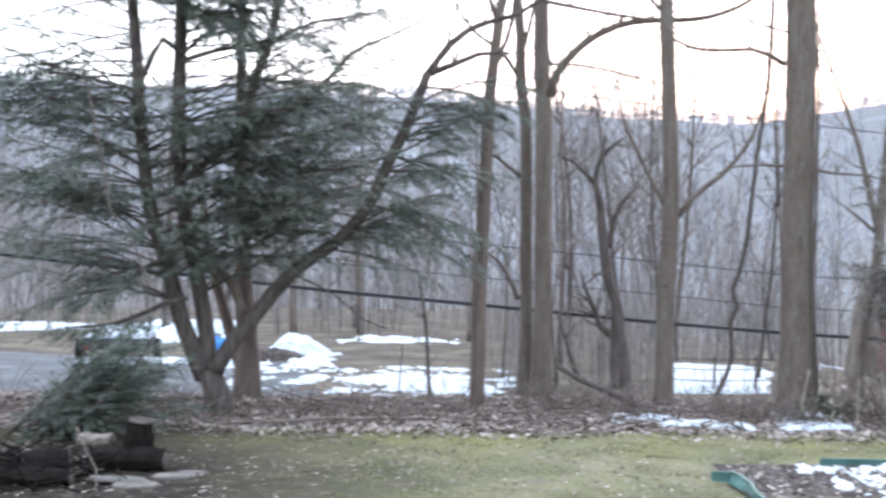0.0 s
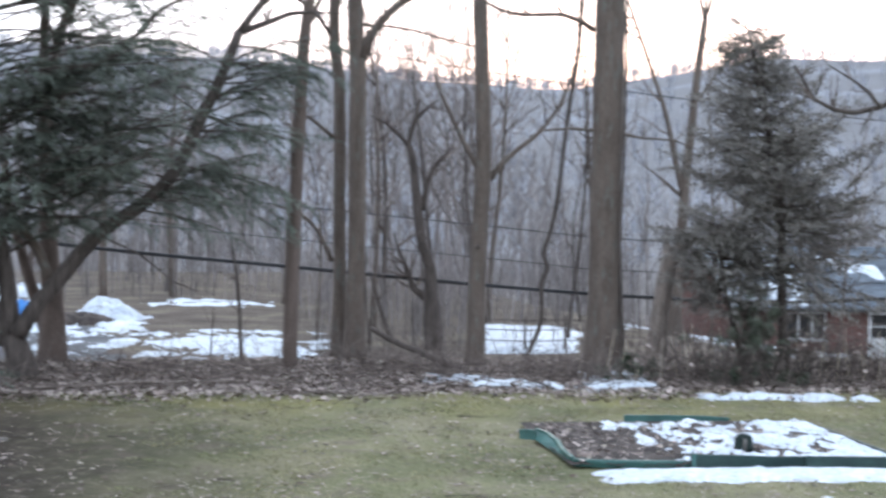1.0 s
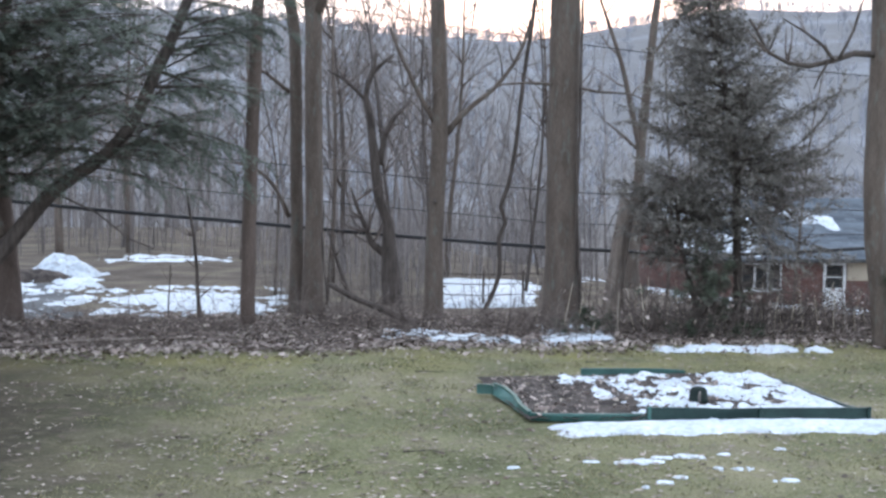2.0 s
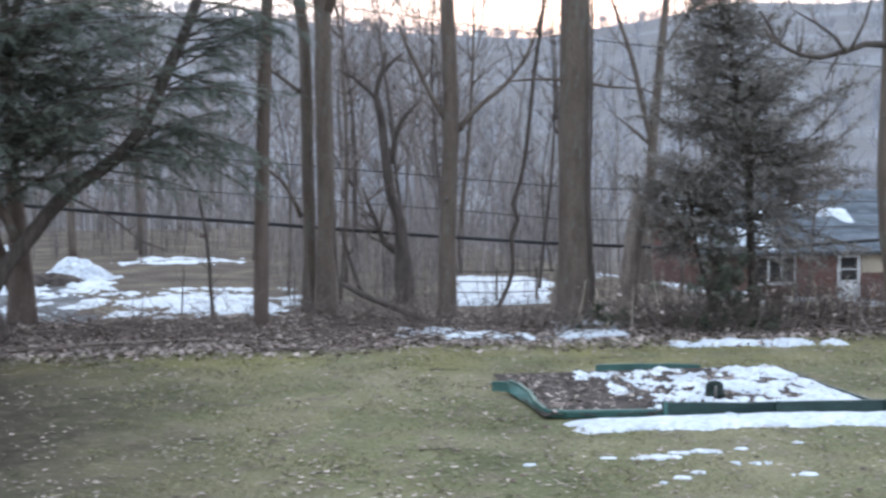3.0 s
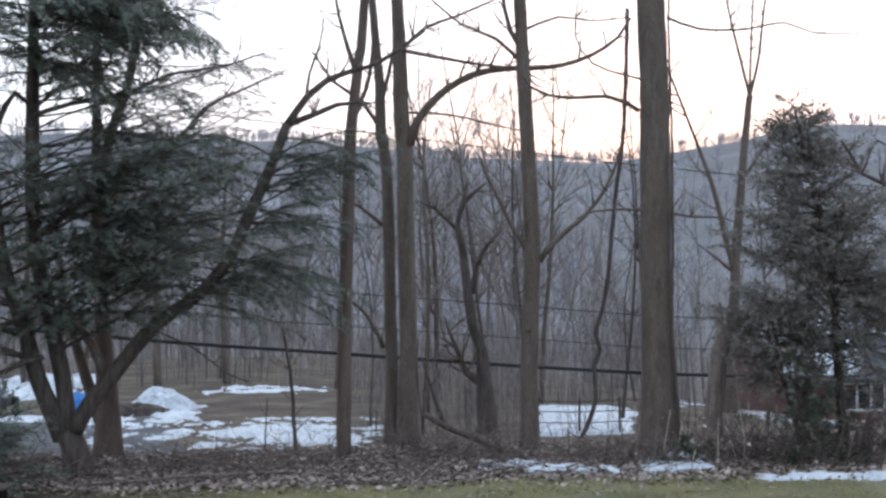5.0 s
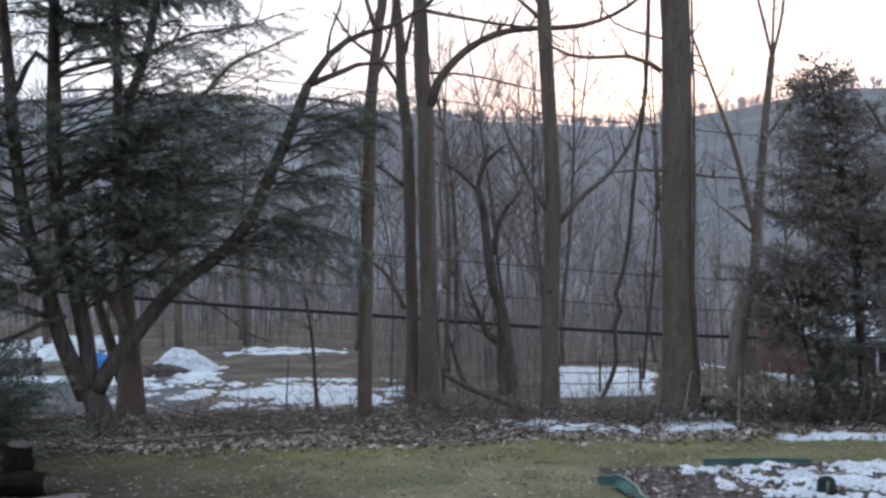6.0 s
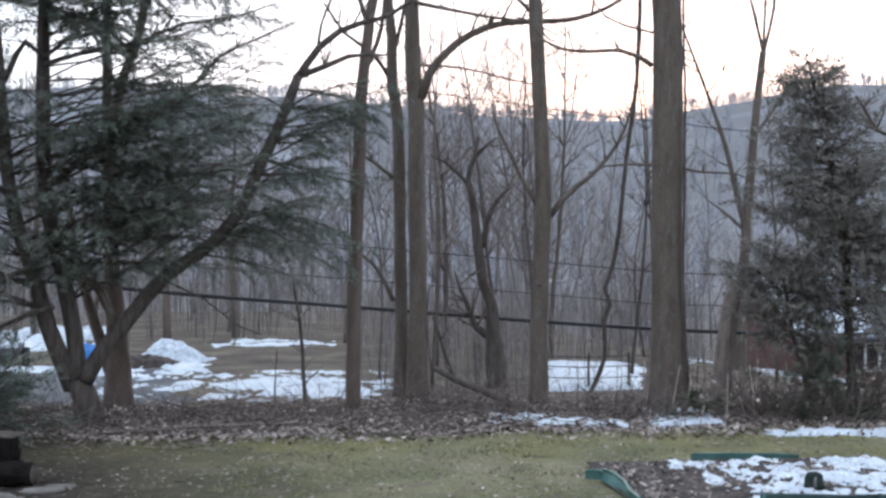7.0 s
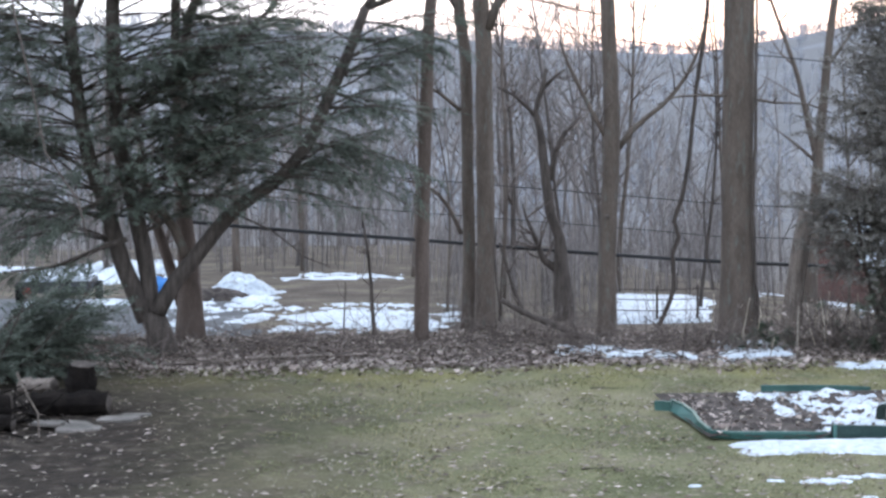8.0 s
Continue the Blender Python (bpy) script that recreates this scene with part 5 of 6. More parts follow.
BRICKWALL = brick_material()
house = thing("house", "single-storey red brick house with a grey shingle roof", "house")
HX0, HX1, HY0, HY1, HZ0, HZ1 = 22.0, 39.0, 60.0, 68.5, -3.95, -1.45
OPEN = [(24.35, 26.30, -2.85, -1.60), (28.30, 29.40, -3.60, -1.58), (33.0, 34.8, -2.85, -1.60)]
bm = bmesh.new()
xs = sorted({HX0, HX1, *[v for o in OPEN for v in o[:2]]})
for x0, x1 in zip(xs, xs[1:]):
    hole = [o for o in OPEN if o[0] <= x0 and x1 <= o[1]]
    if hole:
        _, _, z0, z1 = hole[0]
        box(bm, (x0, HY0, HZ0 - 0.6), (x1, HY0 + 0.25, z0))
        box(bm, (x0, HY0, z1), (x1, HY0 + 0.25, HZ1))
    else:
        box(bm, (x0, HY0, HZ0 - 0.6), (x1, HY0 + 0.25, HZ1))
part("front_wall", bm, BRICKWALL, house, "red brick front wall", False)
for nm, lo, hi in (("side_wall", (HX0, HY0 + 0.25, HZ0 - 0.6), (HX0 + 0.25, HY1 - 0.25, HZ1)), ("side_wall", (HX1 - 0.25, HY0 + 0.25, HZ0 - 0.6), (HX1, HY1 - 0.25, HZ1)), ("rear_wall", (HX0, HY1 - 0.25, HZ0 - 0.6), (HX1, HY1, HZ1))):
    bm = bmesh.new()
    box(bm, lo, hi)
    part(nm, bm, BRICKWALL, house, "", False)
# the roof: two sloping slabs with courses of shingles
RIDGE_Y, RIDGE_Z, EAVE = 64.25, 1.15, 0.45
for side in (0, 1):
    bm = bmesh.new()
    y_e = HY0 - EAVE if side == 0 else HY1 + EAVE
    z_e = HZ1 - 0.02
    courses = 26
    for k in range(courses):
        a, b = k / courses, (k + 1) / courses
        ya, yb = y_e + (RIDGE_Y - y_e) * a, y_e + (RIDGE_Y - y_e) * b
        za, zb = z_e + (RIDGE_Z - z_e) * a, z_e + (RIDGE_Z - z_e) * b
        x = HX0 - 0.4
        while x < HX1 + 0.4:
            w = RS.uniform(0.5, 1.4)
            x2 = min(x + w, HX1 + 0.4)
            v = [bm.verts.new(c) for c in ((x, ya, za + 0.10), (x2, ya, za + 0.10), (x2, yb, zb + 0.085), (x, yb, zb + 0.085), (x, ya, za), (x2, ya, za), (x2, yb, zb), (x, yb, zb))]
            for f in ((0, 1, 2, 3), (7, 6, 5, 4), (0, 4, 5, 1), (1, 5, 6, 2), (2, 6, 7, 3), (3, 7, 4, 0)):
                bm.faces.new([v[i] for i in f])
            x = x2
    bmesh.ops.recalc_face_normals(bm, faces=bm.faces)
    part("roof_slope", bm, SHINGLE, house, "slate-grey shingle roof", False)
for x in (HX0, HX1 - 0.25):
    bm = bmesh.new()
    v = [bm.verts.new(c) for c in ((x, HY0, HZ1), (x, HY1, HZ1), (x, RIDGE_Y, RIDGE_Z - 0.05), (x + 0.25, HY0, HZ1), (x + 0.25, HY1, HZ1), (x + 0.25, RIDGE_Y, RIDGE_Z - 0.05))]
    for f in ((0, 1, 2), (5, 4, 3), (0, 3, 4, 1), (1, 4, 5, 2), (2, 5, 3, 0)):
        bm.faces.new([v[i] for i in f])
    part("gable", bm, BRICKWALL, house, "", False)
bm = bmesh.new()
box(bm, (HX0 - 0.4, HY0 - EAVE - 0.12, HZ1 - 0.10), (HX1 + 0.4, HY0 - EAVE, HZ1 + 0.06))
bmesh.ops.bevel(bm, geom=bm.edges[:], offset=0.02, segments=1, affect='EDGES')
part("gutter", bm, TRIM, house, "dark gutter", False)
bm = bmesh.new()
box(bm, (HX0 - 0.3, HY0 - EAVE, HZ1 - 0.10), (HX1 + 0.3, HY0 - 0.003, HZ1 - 0.06))
part("soffit", bm, TRIM, house, "", False)
bm = bmesh.new()
box(bm, (29.46, HY0 - 0.05, -2.42), (32.9, HY0 - 0.003, HZ1 - 0.11))
part("siding_panel", bm, SIDING, house, "beige siding panel", False)


def frame_box(parent, name, x0, x1, y0, y1, z0, z1, w, mat, label=""):
    bm = bmesh.new()
    for lo, hi in (((x0, y0, z0), (x0 + w, y1, z1)), ((x1 - w, y0, z0), (x1, y1, z1)), ((x0 + w, y0, z0), (x1 - w, y1, z0 + w)), ((x0 + w, y0, z1 - w), (x1 - w, y1, z1))):
        box(bm, lo, hi)
    return part(name, bm, mat, parent, label, False)


def slab(parent, name, lo, hi, mat, label=""):
    bm = bmesh.new()
    box(bm, lo, hi)
    return part(name, bm, mat, parent, label, False)


for x0, x1, z0, z1 in (OPEN[0], OPEN[2]):
    win = frame_box(house, "window", x0, x1, HY0 + 0.02, HY0 + 0.10, z0, z1, 0.08, WHITE, "white-framed window")
    third = (x1 - x0) / 3
    for k in range(3):
        slab(win, "pane", (x0 + k * third + 0.06, HY0 + 0.055, z0 + 0.08), (x0 + (k + 1) * third - 0.06, HY0 + 0.065, z1 - 0.08), GLASS)
    for k in (1, 2):
        slab(win, "mullion", (x0 + k * third - 0.05, HY0 + 0.03, z0 + 0.08), (x0 + k * third + 0.05, HY0 + 0.09, z1 - 0.08), WHITE)
    slab(win, "sill", (x0 - 0.08, HY0 - 0.06, z0 - 0.07), (x1 + 0.08, HY0 + 0.02, z0 - 0.003), WHITE)
x0, x1, z0, z1 = OPEN[1]
door = frame_box(house, "door", x0, x1, HY0 - 0.02, HY0 + 0.10, z0, z1, 0.13, WHITE, "white storm door with a dark upper pane")
slab(door, "lower_panel", (x0 + 0.13, HY0 + 0.02, z0 + 0.13), (x1 - 0.13, HY0 + 0.06, z0 + 0.78), WHITE)
slab(door, "pane", (x0 + 0.13, HY0 + 0.04, z0 + 0.84), (x1 - 0.13, HY0 + 0.055, z1 - 0.13), GLASS)
slab(door, "rail", (x0 + 0.13, HY0 + 0.02, z0 + 0.78), (x1 - 0.13, HY0 + 0.06, z0 + 0.84), WHITE)
slab(door, "rail", (x0 + 0.13, HY0 + 0.025, z0 + 1.32), (x1 - 0.13, HY0 + 0.038, z0 + 1.37), WHITE)
slab(door, "handle", (x0 + 0.16, HY0 - 0.04, z0 + 0.86), (x0 + 0.19, HY0 - 0.002, z0 + 1.0), TRIM)
slab(house, "doorstep", (x0 - 0.3, HY0 - 1.0, HZ0 - 0.5), (x1 + 0.5, HY0 - 0.003, z0 - 0.02), STONE, "grey concrete doorstep")


def roof_z(x, y):
    return HZ1 + (RIDGE_Z - HZ1) * (y - HY0 + EAVE) / (RIDGE_Y - HY0 + EAVE) + 0.085


snow("thawing snow on the shingle roof", (21.6, 26), (59.7, 64.2), lambda x, y: min(x - 21.65, y - 59.7, 64.05 - y, 25.6 - x, 0.25 + 0.7 * noise.noise(Vector((x * 0.8, y * 0.8, 2))) + 0.4 * noise.noise(Vector((x * 2.4, y * 2.4, 2))) + 0.12 * (23.5 - x)), 0.01, 0.08, 0.12, base=roof_z)
snow("narrow streak of snow on the shingle roof", (26.6, 30.2), (61.4, 64.2), lambda x, y: min(64.05 - y, 0.5 - abs(y - 63.3 + 0.42 * (x - 27.0)) + 0.35 * noise.noise(Vector((x * 1.6, y * 1.6, 7))), (x - 26.9), 29.9 - x), 0.01, 0.08, 0.1, base=roof_z)


# ---------------------------------------------------------------- trailer and blue tarpaulin by the driveway
def trailer(cx, cy, turn):
    ob = thing("trailer", "low dark utility trailer with snow on its bed", "trailer")
    m = pose(cx, cy, ground_z(cx, cy) + 0.012, 0, 0, turn)

    def piece(name, lo, hi, mat, label="", soft=0.02):
        bm = bmesh.new()
        box(bm, lo, hi)
        bmesh.ops.bevel(bm, geom=bm.edges[:], offset=soft, segments=2, affect='EDGES')
        bmesh.ops.transform(bm, matrix=m, verts=bm.verts)
        return part(name, bm, mat, ob, label, False)

    piece("bed", (-0.9, -1.1, 0.32), (0.9, 1.1, 0.40), CAR_PAINT)
    for x in (-0.9, 0.86):
        piece("side_board", (x, -1.1, 0.404), (x + 0.04, 1.1, 0.62), CAR_PAINT, "", 0.008)
    piece("tailboard", (-0.85, -1.1, 0.404), (0.85, -1.06, 0.62), CAR_PAINT, "", 0.008)
    piece("snow_load", (-0.84, -1.04, 0.41), (0.84, 1.05, 0.66), DIRTY_SNOW, "crusted snow", 0.09)
    piece("drawbar", (-0.04, 1.1, 0.32), (0.04, 2.1, 0.38), TRIM)
    piece("drawbar_foot", (-0.05, 2.0, -0.005), (0.05, 2.1, 0.318), TRIM)
    red = material("red_lamp_glass", (0.35, 0.03, 0.02), (0.42, 0.04, 0.03), 2.0, 0.3, 0.0)
    for x in (-0.80,):
        piece("tail_light", (x, -1.14, 0.34), (x + 0.2, -1.102, 0.46), red, "red tail light", 0.01)
    for s in (-1, 1):
        bm = bmesh.new()
        x = s * 1.02
        tube(bm, [(m @ Vector((x - 0.09, 0, 0.27)), 0.22), (m @ Vector((x - 0.08, 0, 0.27)), 0.28), (m @ Vector((x + 0.08, 0, 0.27)), 0.28), (m @ Vector((x + 0.09, 0, 0.27)), 0.22)], 20)
        wheel = part("wheel", bm, RUBBER, ob)
        bm = bmesh.new()
        tube(bm, [(m @ Vector((x + 0.075 * s, 0, 0.27)), 0.17), (m @ Vector((x + 0.1 * s, 0, 0.27)), 0.15)], 16)
        part("rim", bm, CAR_PAINT, wheel)


trailer(-8.1, 37.4, 6)

tarp = bmesh.new()
bmesh.ops.create_icosphere(tarp, subdivisions=4, radius=1)
for v in tarp.verts:
    k = 1 + 0.25 * noise.noise(v.co * 2.3)
    v.co = Vector((v.co.x * 0.33 * k - 5.85, v.co.y * 0.3 * k + 40, max(0, v.co.z * 0.42 * k + 0.1) + ground_z(-5.85, 40) - 0.01))
tagged(part("tarpaulin", tarp, BLUE), "small crumpled blue tarpaulin beside the driveway", "tarpaulin")


# ---------------------------------------------------------------- house shapes added for pale specks on the hillside
def speck_house(x, y, w, d, h, turn, wall, label):
    ob = thing("speck_house", label, "house", group="houses on the hillside")
    z = ground_z(x, y) - 1.0
    m = pose(x, y, z, 0, 0, turn)
    bm = bmesh.new()
    box(bm, (-w / 2, -d / 2, 0), (w / 2, d / 2, h), m)
    part("wall", bm, wall, ob, "", False)
    bm = bmesh.new()
    v = [bm.verts.new(m @ Vector(c)) for c in ((-w / 2 - 0.4, -d / 2 - 0.4, h), (w / 2 + 0.4, -d / 2 - 0.4, h), (w / 2 + 0.4, d / 2 + 0.4, h), (-w / 2 - 0.4, d / 2 + 0.4, h), (-w / 2 - 0.4, 0, h + d * 0.35), (w / 2 + 0.4, 0, h + d * 0.35))]
    for f in ((0, 1, 5, 4), (2, 3, 4, 5), (1, 2, 5), (3, 0, 4), (3, 2, 1, 0)):
        bm.faces.new([v[i] for i in f])
    part("roof", bm, SHINGLE, ob, "", False)
    for k in (-0.25, 0.25):
        slab_bm = bmesh.new()
        box(slab_bm, (w * k - 0.6, -d / 2 - 0.06, h * 0.45), (w * k + 0.6, -d / 2 - 0.01, h * 0.75), m)
        part("window", slab_bm, GLASS, ob, "", False)


# added where pale specks, likely snow, show from the camera
for az, rng_, w, wall, turn in ((6.0, 1120, 9, WHITE, -10), (11.0, 1010, 9, WHITE, 12), (-3.0, 1080, 10, SIDING, 5)):
    speck_house(rng_ * math.sin(radians(az)), rng_ * math.cos(radians(az)), w, 6, 3.6, turn, wall, "pale house shape added for a snowy speck in the far woods" if wall is WHITE else "beige house shape added for a pale speck in the far woods")


# ---------------------------------------------------------------- woods
def stick(v, f, p, q, r0, r1):
    d = q - p
    d /= np.linalg.norm(d) + 1e-9
    s = np.cross(d, (0.3, 0.9, 0.1))
    s /= np.linalg.norm(s) + 1e-9
    u = np.cross(d, s)
    k = len(v)
    for c, r in ((p, r0), (q, r1)):
        for a in (0, 2.094, 4.189):
            v.append(c + (s * math.cos(a) + u * math.sin(a)) * r)
    for a in range(3):
        f.append((k + a, k + (a + 1) % 3, k + 3 + (a + 1) % 3, k + 3 + a))


def bare_proto(rng, branches, subs, thin=1.0, segs=4, depth=1):
    """A bare tree one unit tall: a crooked stem, rising branches, twigs."""
    v, f = [], []
    p, lean = np.zeros(3), np.array((rng.uniform(-0.12, 0.12), rng.uniform(-0.1, 0.1), 0))
    pts = [p]
    for k in range(segs):
        p = p + np.array((rng.uniform(-0.035, 0.035), rng.uniform(-0.03, 0.03), 1.0 / segs)) + lean / segs
        pts.append(p)
    rad = lambda t: (0.014 * (1 - t) + 0.0022) * thin
    for k in range(segs):
        stick(v, f, pts[k], pts[k + 1], rad(k / segs), rad((k + 1) / segs))

    def grow(p, d, ln, r, depth):
        q = p
        n = 2
        for k in range(n):
            d = d + np.array((rng.uniform(-0.2, 0.2), rng.uniform(-0.2, 0.2), rng.uniform(0.0, 0.25)))
            d /= np.linalg.norm(d)
            q2 = q + d * ln / n
            stick(v, f, q, q2, r * (1 - 0.35 * k), r * (1 - 0.35 * (k + 1)))
            if depth:
                for _ in range(subs):
                    a = rng.uniform(0, 6.283)
                    grow(q2, d + np.array((math.cos(a), math.sin(a), rng.uniform(-0.2, 0.6))) * 0.8, ln * rng.uniform(0.35, 0.6), r * 0.55, depth - 1)
            q = q2

    for b in range(branches):
        t = rng.uniform(0.25, 0.97)
        k = min(segs - 1, int(t * segs))
        p = pts[k] + (pts[k + 1] - pts[k]) * (t * segs - k)
        a = rng.uniform(0, 6.283)
        grow(p, np.array((math.cos(a), math.sin(a), rng.uniform(0.5, 1.6))), rng.uniform(0.14, 0.32) * (1.1 - 0.5 * t), rad(t) * 0.6, depth)
    return np.array(v), np.array(f)


def place_woods(name, label, protos, spots, mat):
    rows = []
    for x, y, h, rng in spots:
        rows.append((rng.randrange(len(protos)), (x, y, ground_z(x, y) - 0.2), rng.uniform(0, 6.28), rng.uniform(-0.05, 0.05), rng.uniform(-0.05, 0.05), h))
    v, f = scatter(protos, rows)
    tagged(arrays(name, v, f, mat), label, "woods", kind="stuff")


def open_land(x, y):
    """Where no wood grows: the driveway, the field beside it, the house's yard."""
    return (x < 1.5 and y < 55 and x > -30) or (x >= 1.5 and x < 12 and y < 35) or (x >= 11 and x < 45 and y < 80 and not (x < 19 and y > 40 and y < 80 and x > 11 and y > 52))


def crown_proto(rng, sticks):
    """A far hillside tree one unit tall: a short stem under a rounded, twiggy crown."""
    v, f = [], []
    fork = np.array((rng.uniform(-0.04, 0.04), rng.uniform(-0.04, 0.04), rng.uniform(0.3, 0.45)))
    stick(v, f, np.zeros(3), fork, 0.022, 0.018)
    wide = rng.uniform(0.26, 0.42)
    for _ in range(sticks):
        a, e = rng.uniform(0, 6.283), rng.uniform(0.05, 1.5)
        d = np.array((math.cos(a) * math.cos(e) * wide, math.sin(a) * math.cos(e) * wide, math.sin(e) * (1 - fork[2])))
        p = fork + d * rng.uniform(0.0, 0.35)
        q = fork + d * rng.uniform(0.75, 1.0)
        stick(v, f, p, q, 0.016, 0.006)
        for _ in range(1):
            side = np.array((rng.uniform(-1, 1), rng.uniform(-1, 1), rng.uniform(-0.1, 1))) * 0.14
            c = p + (q - p) * rng.uniform(0.4, 1.0)
            stick(v, f, c, c + side, 0.009, 0.004)
    return np.array(v), np.array(f)


RW = random.Random(31)
near_p = [bare_proto(RW, 11, 2, 0.5, 6, 2) for _ in range(9)]
mid_p = [bare_proto(RW, 17, 2, 0.7, 4) for _ in range(8)]
far_p = [crown_proto(RW, 9) for _ in range(12)]


def ring_spots(count, d0, d1, a0, a1, h0, h1, test=None, power=1.0):
    out = []
    while len(out) < count:
        a, d = radians(RW.uniform(a0, a1)), d0 + (d1 - d0) * RW.random() ** power
        x, y = d * math.sin(a), d * math.cos(a)
        if test and test(x, y):
            continue
        out.append((x, y, RW.uniform(h0, h1), RW))
    return out


def verge_spots(count, x0, x1, y0, y1, h0, h1):
    return [(RW.uniform(x0, x1), y0 + (y1 - y0) * RW.random() ** 1.4, RW.uniform(h0, h1), RW) for _ in range(count)]


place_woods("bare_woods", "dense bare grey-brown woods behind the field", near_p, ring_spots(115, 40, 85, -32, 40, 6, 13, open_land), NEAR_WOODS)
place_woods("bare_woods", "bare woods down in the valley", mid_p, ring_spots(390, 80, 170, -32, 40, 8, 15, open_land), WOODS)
place_woods("hill_woods", "bare woods covering the far hillside, haze-grey in colour", far_p, ring_spots(2500, 170, 1150, -24, 36, 8, 13, None, 0.75) + ring_spots(2400, 1120, 1255, -24, 36, 4, 7.5), HAZY_HILLWOOD)
bush_p = [bare_proto(RW, 10, 1, 0.55, 2) for _ in range(6)]
place_woods("undergrowth", "tangled bare undergrowth at the foot of the woods", bush_p, ring_spots(220, 40, 80, -30, 38, 1.5, 3.6, open_land) + verge_spots(360, -30, 4, 50, 68, 1.2, 4.0) + verge_spots(150, 4.5, 12, 37.5, 52, 1.0, 3.2) + verge_spots(190, 1.6, 6.2, 31.5, 50, 0.7, 2.4) + verge_spots(60, 1.2, 4.6, 27.8, 31.5, 0.4, 1.2), NEAR_WOODS)
place_woods("undergrowth", "thin bare brush behind the lawn edge", bush_p,
            [(RW.uniform(2.6, 11.5), RW.uniform(25.5, 30.0), RW.uniform(0.6, 1.7), RW) for _ in range(70)] + [(RW.uniform(8, 16), RW.uniform(24.3, 29.0), RW.uniform(0.5, 1.5) * (1.3 if RW.random() < 0.15 else 0.8), RW) for _ in range(170)] + [(RW.uniform(-9, 3), RW.uniform(25.8, 28.0), RW.uniform(0.25, 0.8), RW) for _ in range(60)], TWIG)


# ---------------------------------------------------------------- leaf litter, fallen leaves, grass
def lawn_edge(x):
    return 23.3 + 0.7 * noise.noise(Vector((x * 0.4, 2, 0))) + 0.4 * noise.noise(Vector((x * 1.3, 7, 0)))


def leaves(name, label, count, pick, size, mat, seed, curl=0.5, base=None):
    rng = np.random.default_rng(seed)
    v, f = np.zeros((count * 4, 3)), np.arange(count * 4).reshape(-1, 4)
    for k in range(count):
        x, y, lift = pick(rng)
        z = (base or ground_z)(x, y) + lift
        a, s = rng.uniform(0, 6.28), size * rng.uniform(0.5, 1.3)
        c, sn = math.cos(a), math.sin(a)
        t1, t2 = rng.uniform(-curl, curl), rng.uniform(0, curl)
        w = rng.uniform(0.25, 0.6)
        v[4 * k:4 * k + 4] = [(x - c * s, y - sn * s, z + 0.3 * s * t2), (x + sn * s * w, y - c * s * w, z + s * t1), (x + c * s, y + sn * s, z + s * t2), (x - sn * s * w, y + c * s * w, z + (0.4 * curl - 0.2 * t1) * s)]
    tagged(arrays(name, v, f, mat), label, "leaves", kind="stuff")


def on_lawn(rng):
    while True:
        y = 12.0 + 11.8 * rng.random() ** 1.1
        x = rng.uniform(-8.5, 14.5)
        n_ = noise.noise(Vector((x * 0.6, y * 0.6, 8))) + 0.6 * noise.noise(Vector((x * 2, y * 2, 8)))
        if y < lawn_edge(x) and not (4.0 < x < 8.6 and 16.3 < y < 20.1) and n_ > rng.uniform(-0.7, 0.5) and (math.hypot(x + 5.8, (y - 16.5) * 0.6) > 5.0 or rng.random() < 0.7):
            return x, y, 0.02


def on_litter(rng):
    x = rng.uniform(-11, 16)
    y = lawn_edge(x) + 5.2 * rng.random() ** 1.5 - 1.1 * rng.random() ** 3
    return x, y, 0.015 + 0.07 * rng.random() * max(0.0, 0.5 + noise.noise(Vector((x * 0.9, y * 0.9, 3))))


PALE_LEAF = material("pale_dead_leaf", (0.25, 0.21, 0.17), (0.44, 0.39, 0.33), 2.0, 0.85, 0.0, island=0.35)
WET_LEAF = material("wet_dead_leaf", (0.04, 0.028, 0.021), (0.10, 0.068, 0.05), 2.0, 0.6, 0.0, island=0.4)
leaves("fallen_leaves", "dead pale leaves scattered over the lawn", 2600, on_lawn, 0.036, PALE_LEAF, 41, 0.25)
leaves("fallen_leaves", "dead brown leaves scattered over the lawn", 3800, on_lawn, 0.045, LEAF, 42, 0.2)
leaves("fallen_leaves", "dark wet leaves scattered over the lawn", 2200, on_lawn, 0.045, WET_LEAF, 48, 0.3)
leaves("leaf_litter", "thick brown leaf litter along the lawn edge", 15000, on_litter, 0.06, LEAF, 43, 0.8)
leaves("leaf_litter", "dark rotting leaves along the lawn edge", 4000, on_litter, 0.055, WET_LEAF, 49, 0.8)
leaves("leaf_litter", "dry leaves caught in the brush", 2200, lambda rng: (rng.uniform(7.0, 15.5), rng.uniform(24.0, 27.5), 0.75 * rng.random() ** 2.5), 0.045, LEAF, 45, 1.0)
leaves("bed_litter", "dead leaves and stems on the bed's soil", 620, lambda rng: (4.25 + 3.9 * rng.random() ** 1.6, rng.uniform(16.8, 19.8), 0.01), 0.04, LEAF, 46, 0.9, bed_z)
leaves("bed_litter", "bleached stems on the bed's soil", 200, lambda rng: (4.25 + 4.1 * rng.random() ** 1.3, rng.uniform(16.8, 19.8), 0.015), 0.035, PALE_LEAF, 47, 0.9, bed_z)
leaves("leaf_litter", "bleached leaves among the litter", 4500, on_litter, 0.05, PALE_LEAF, 44, 0.9)


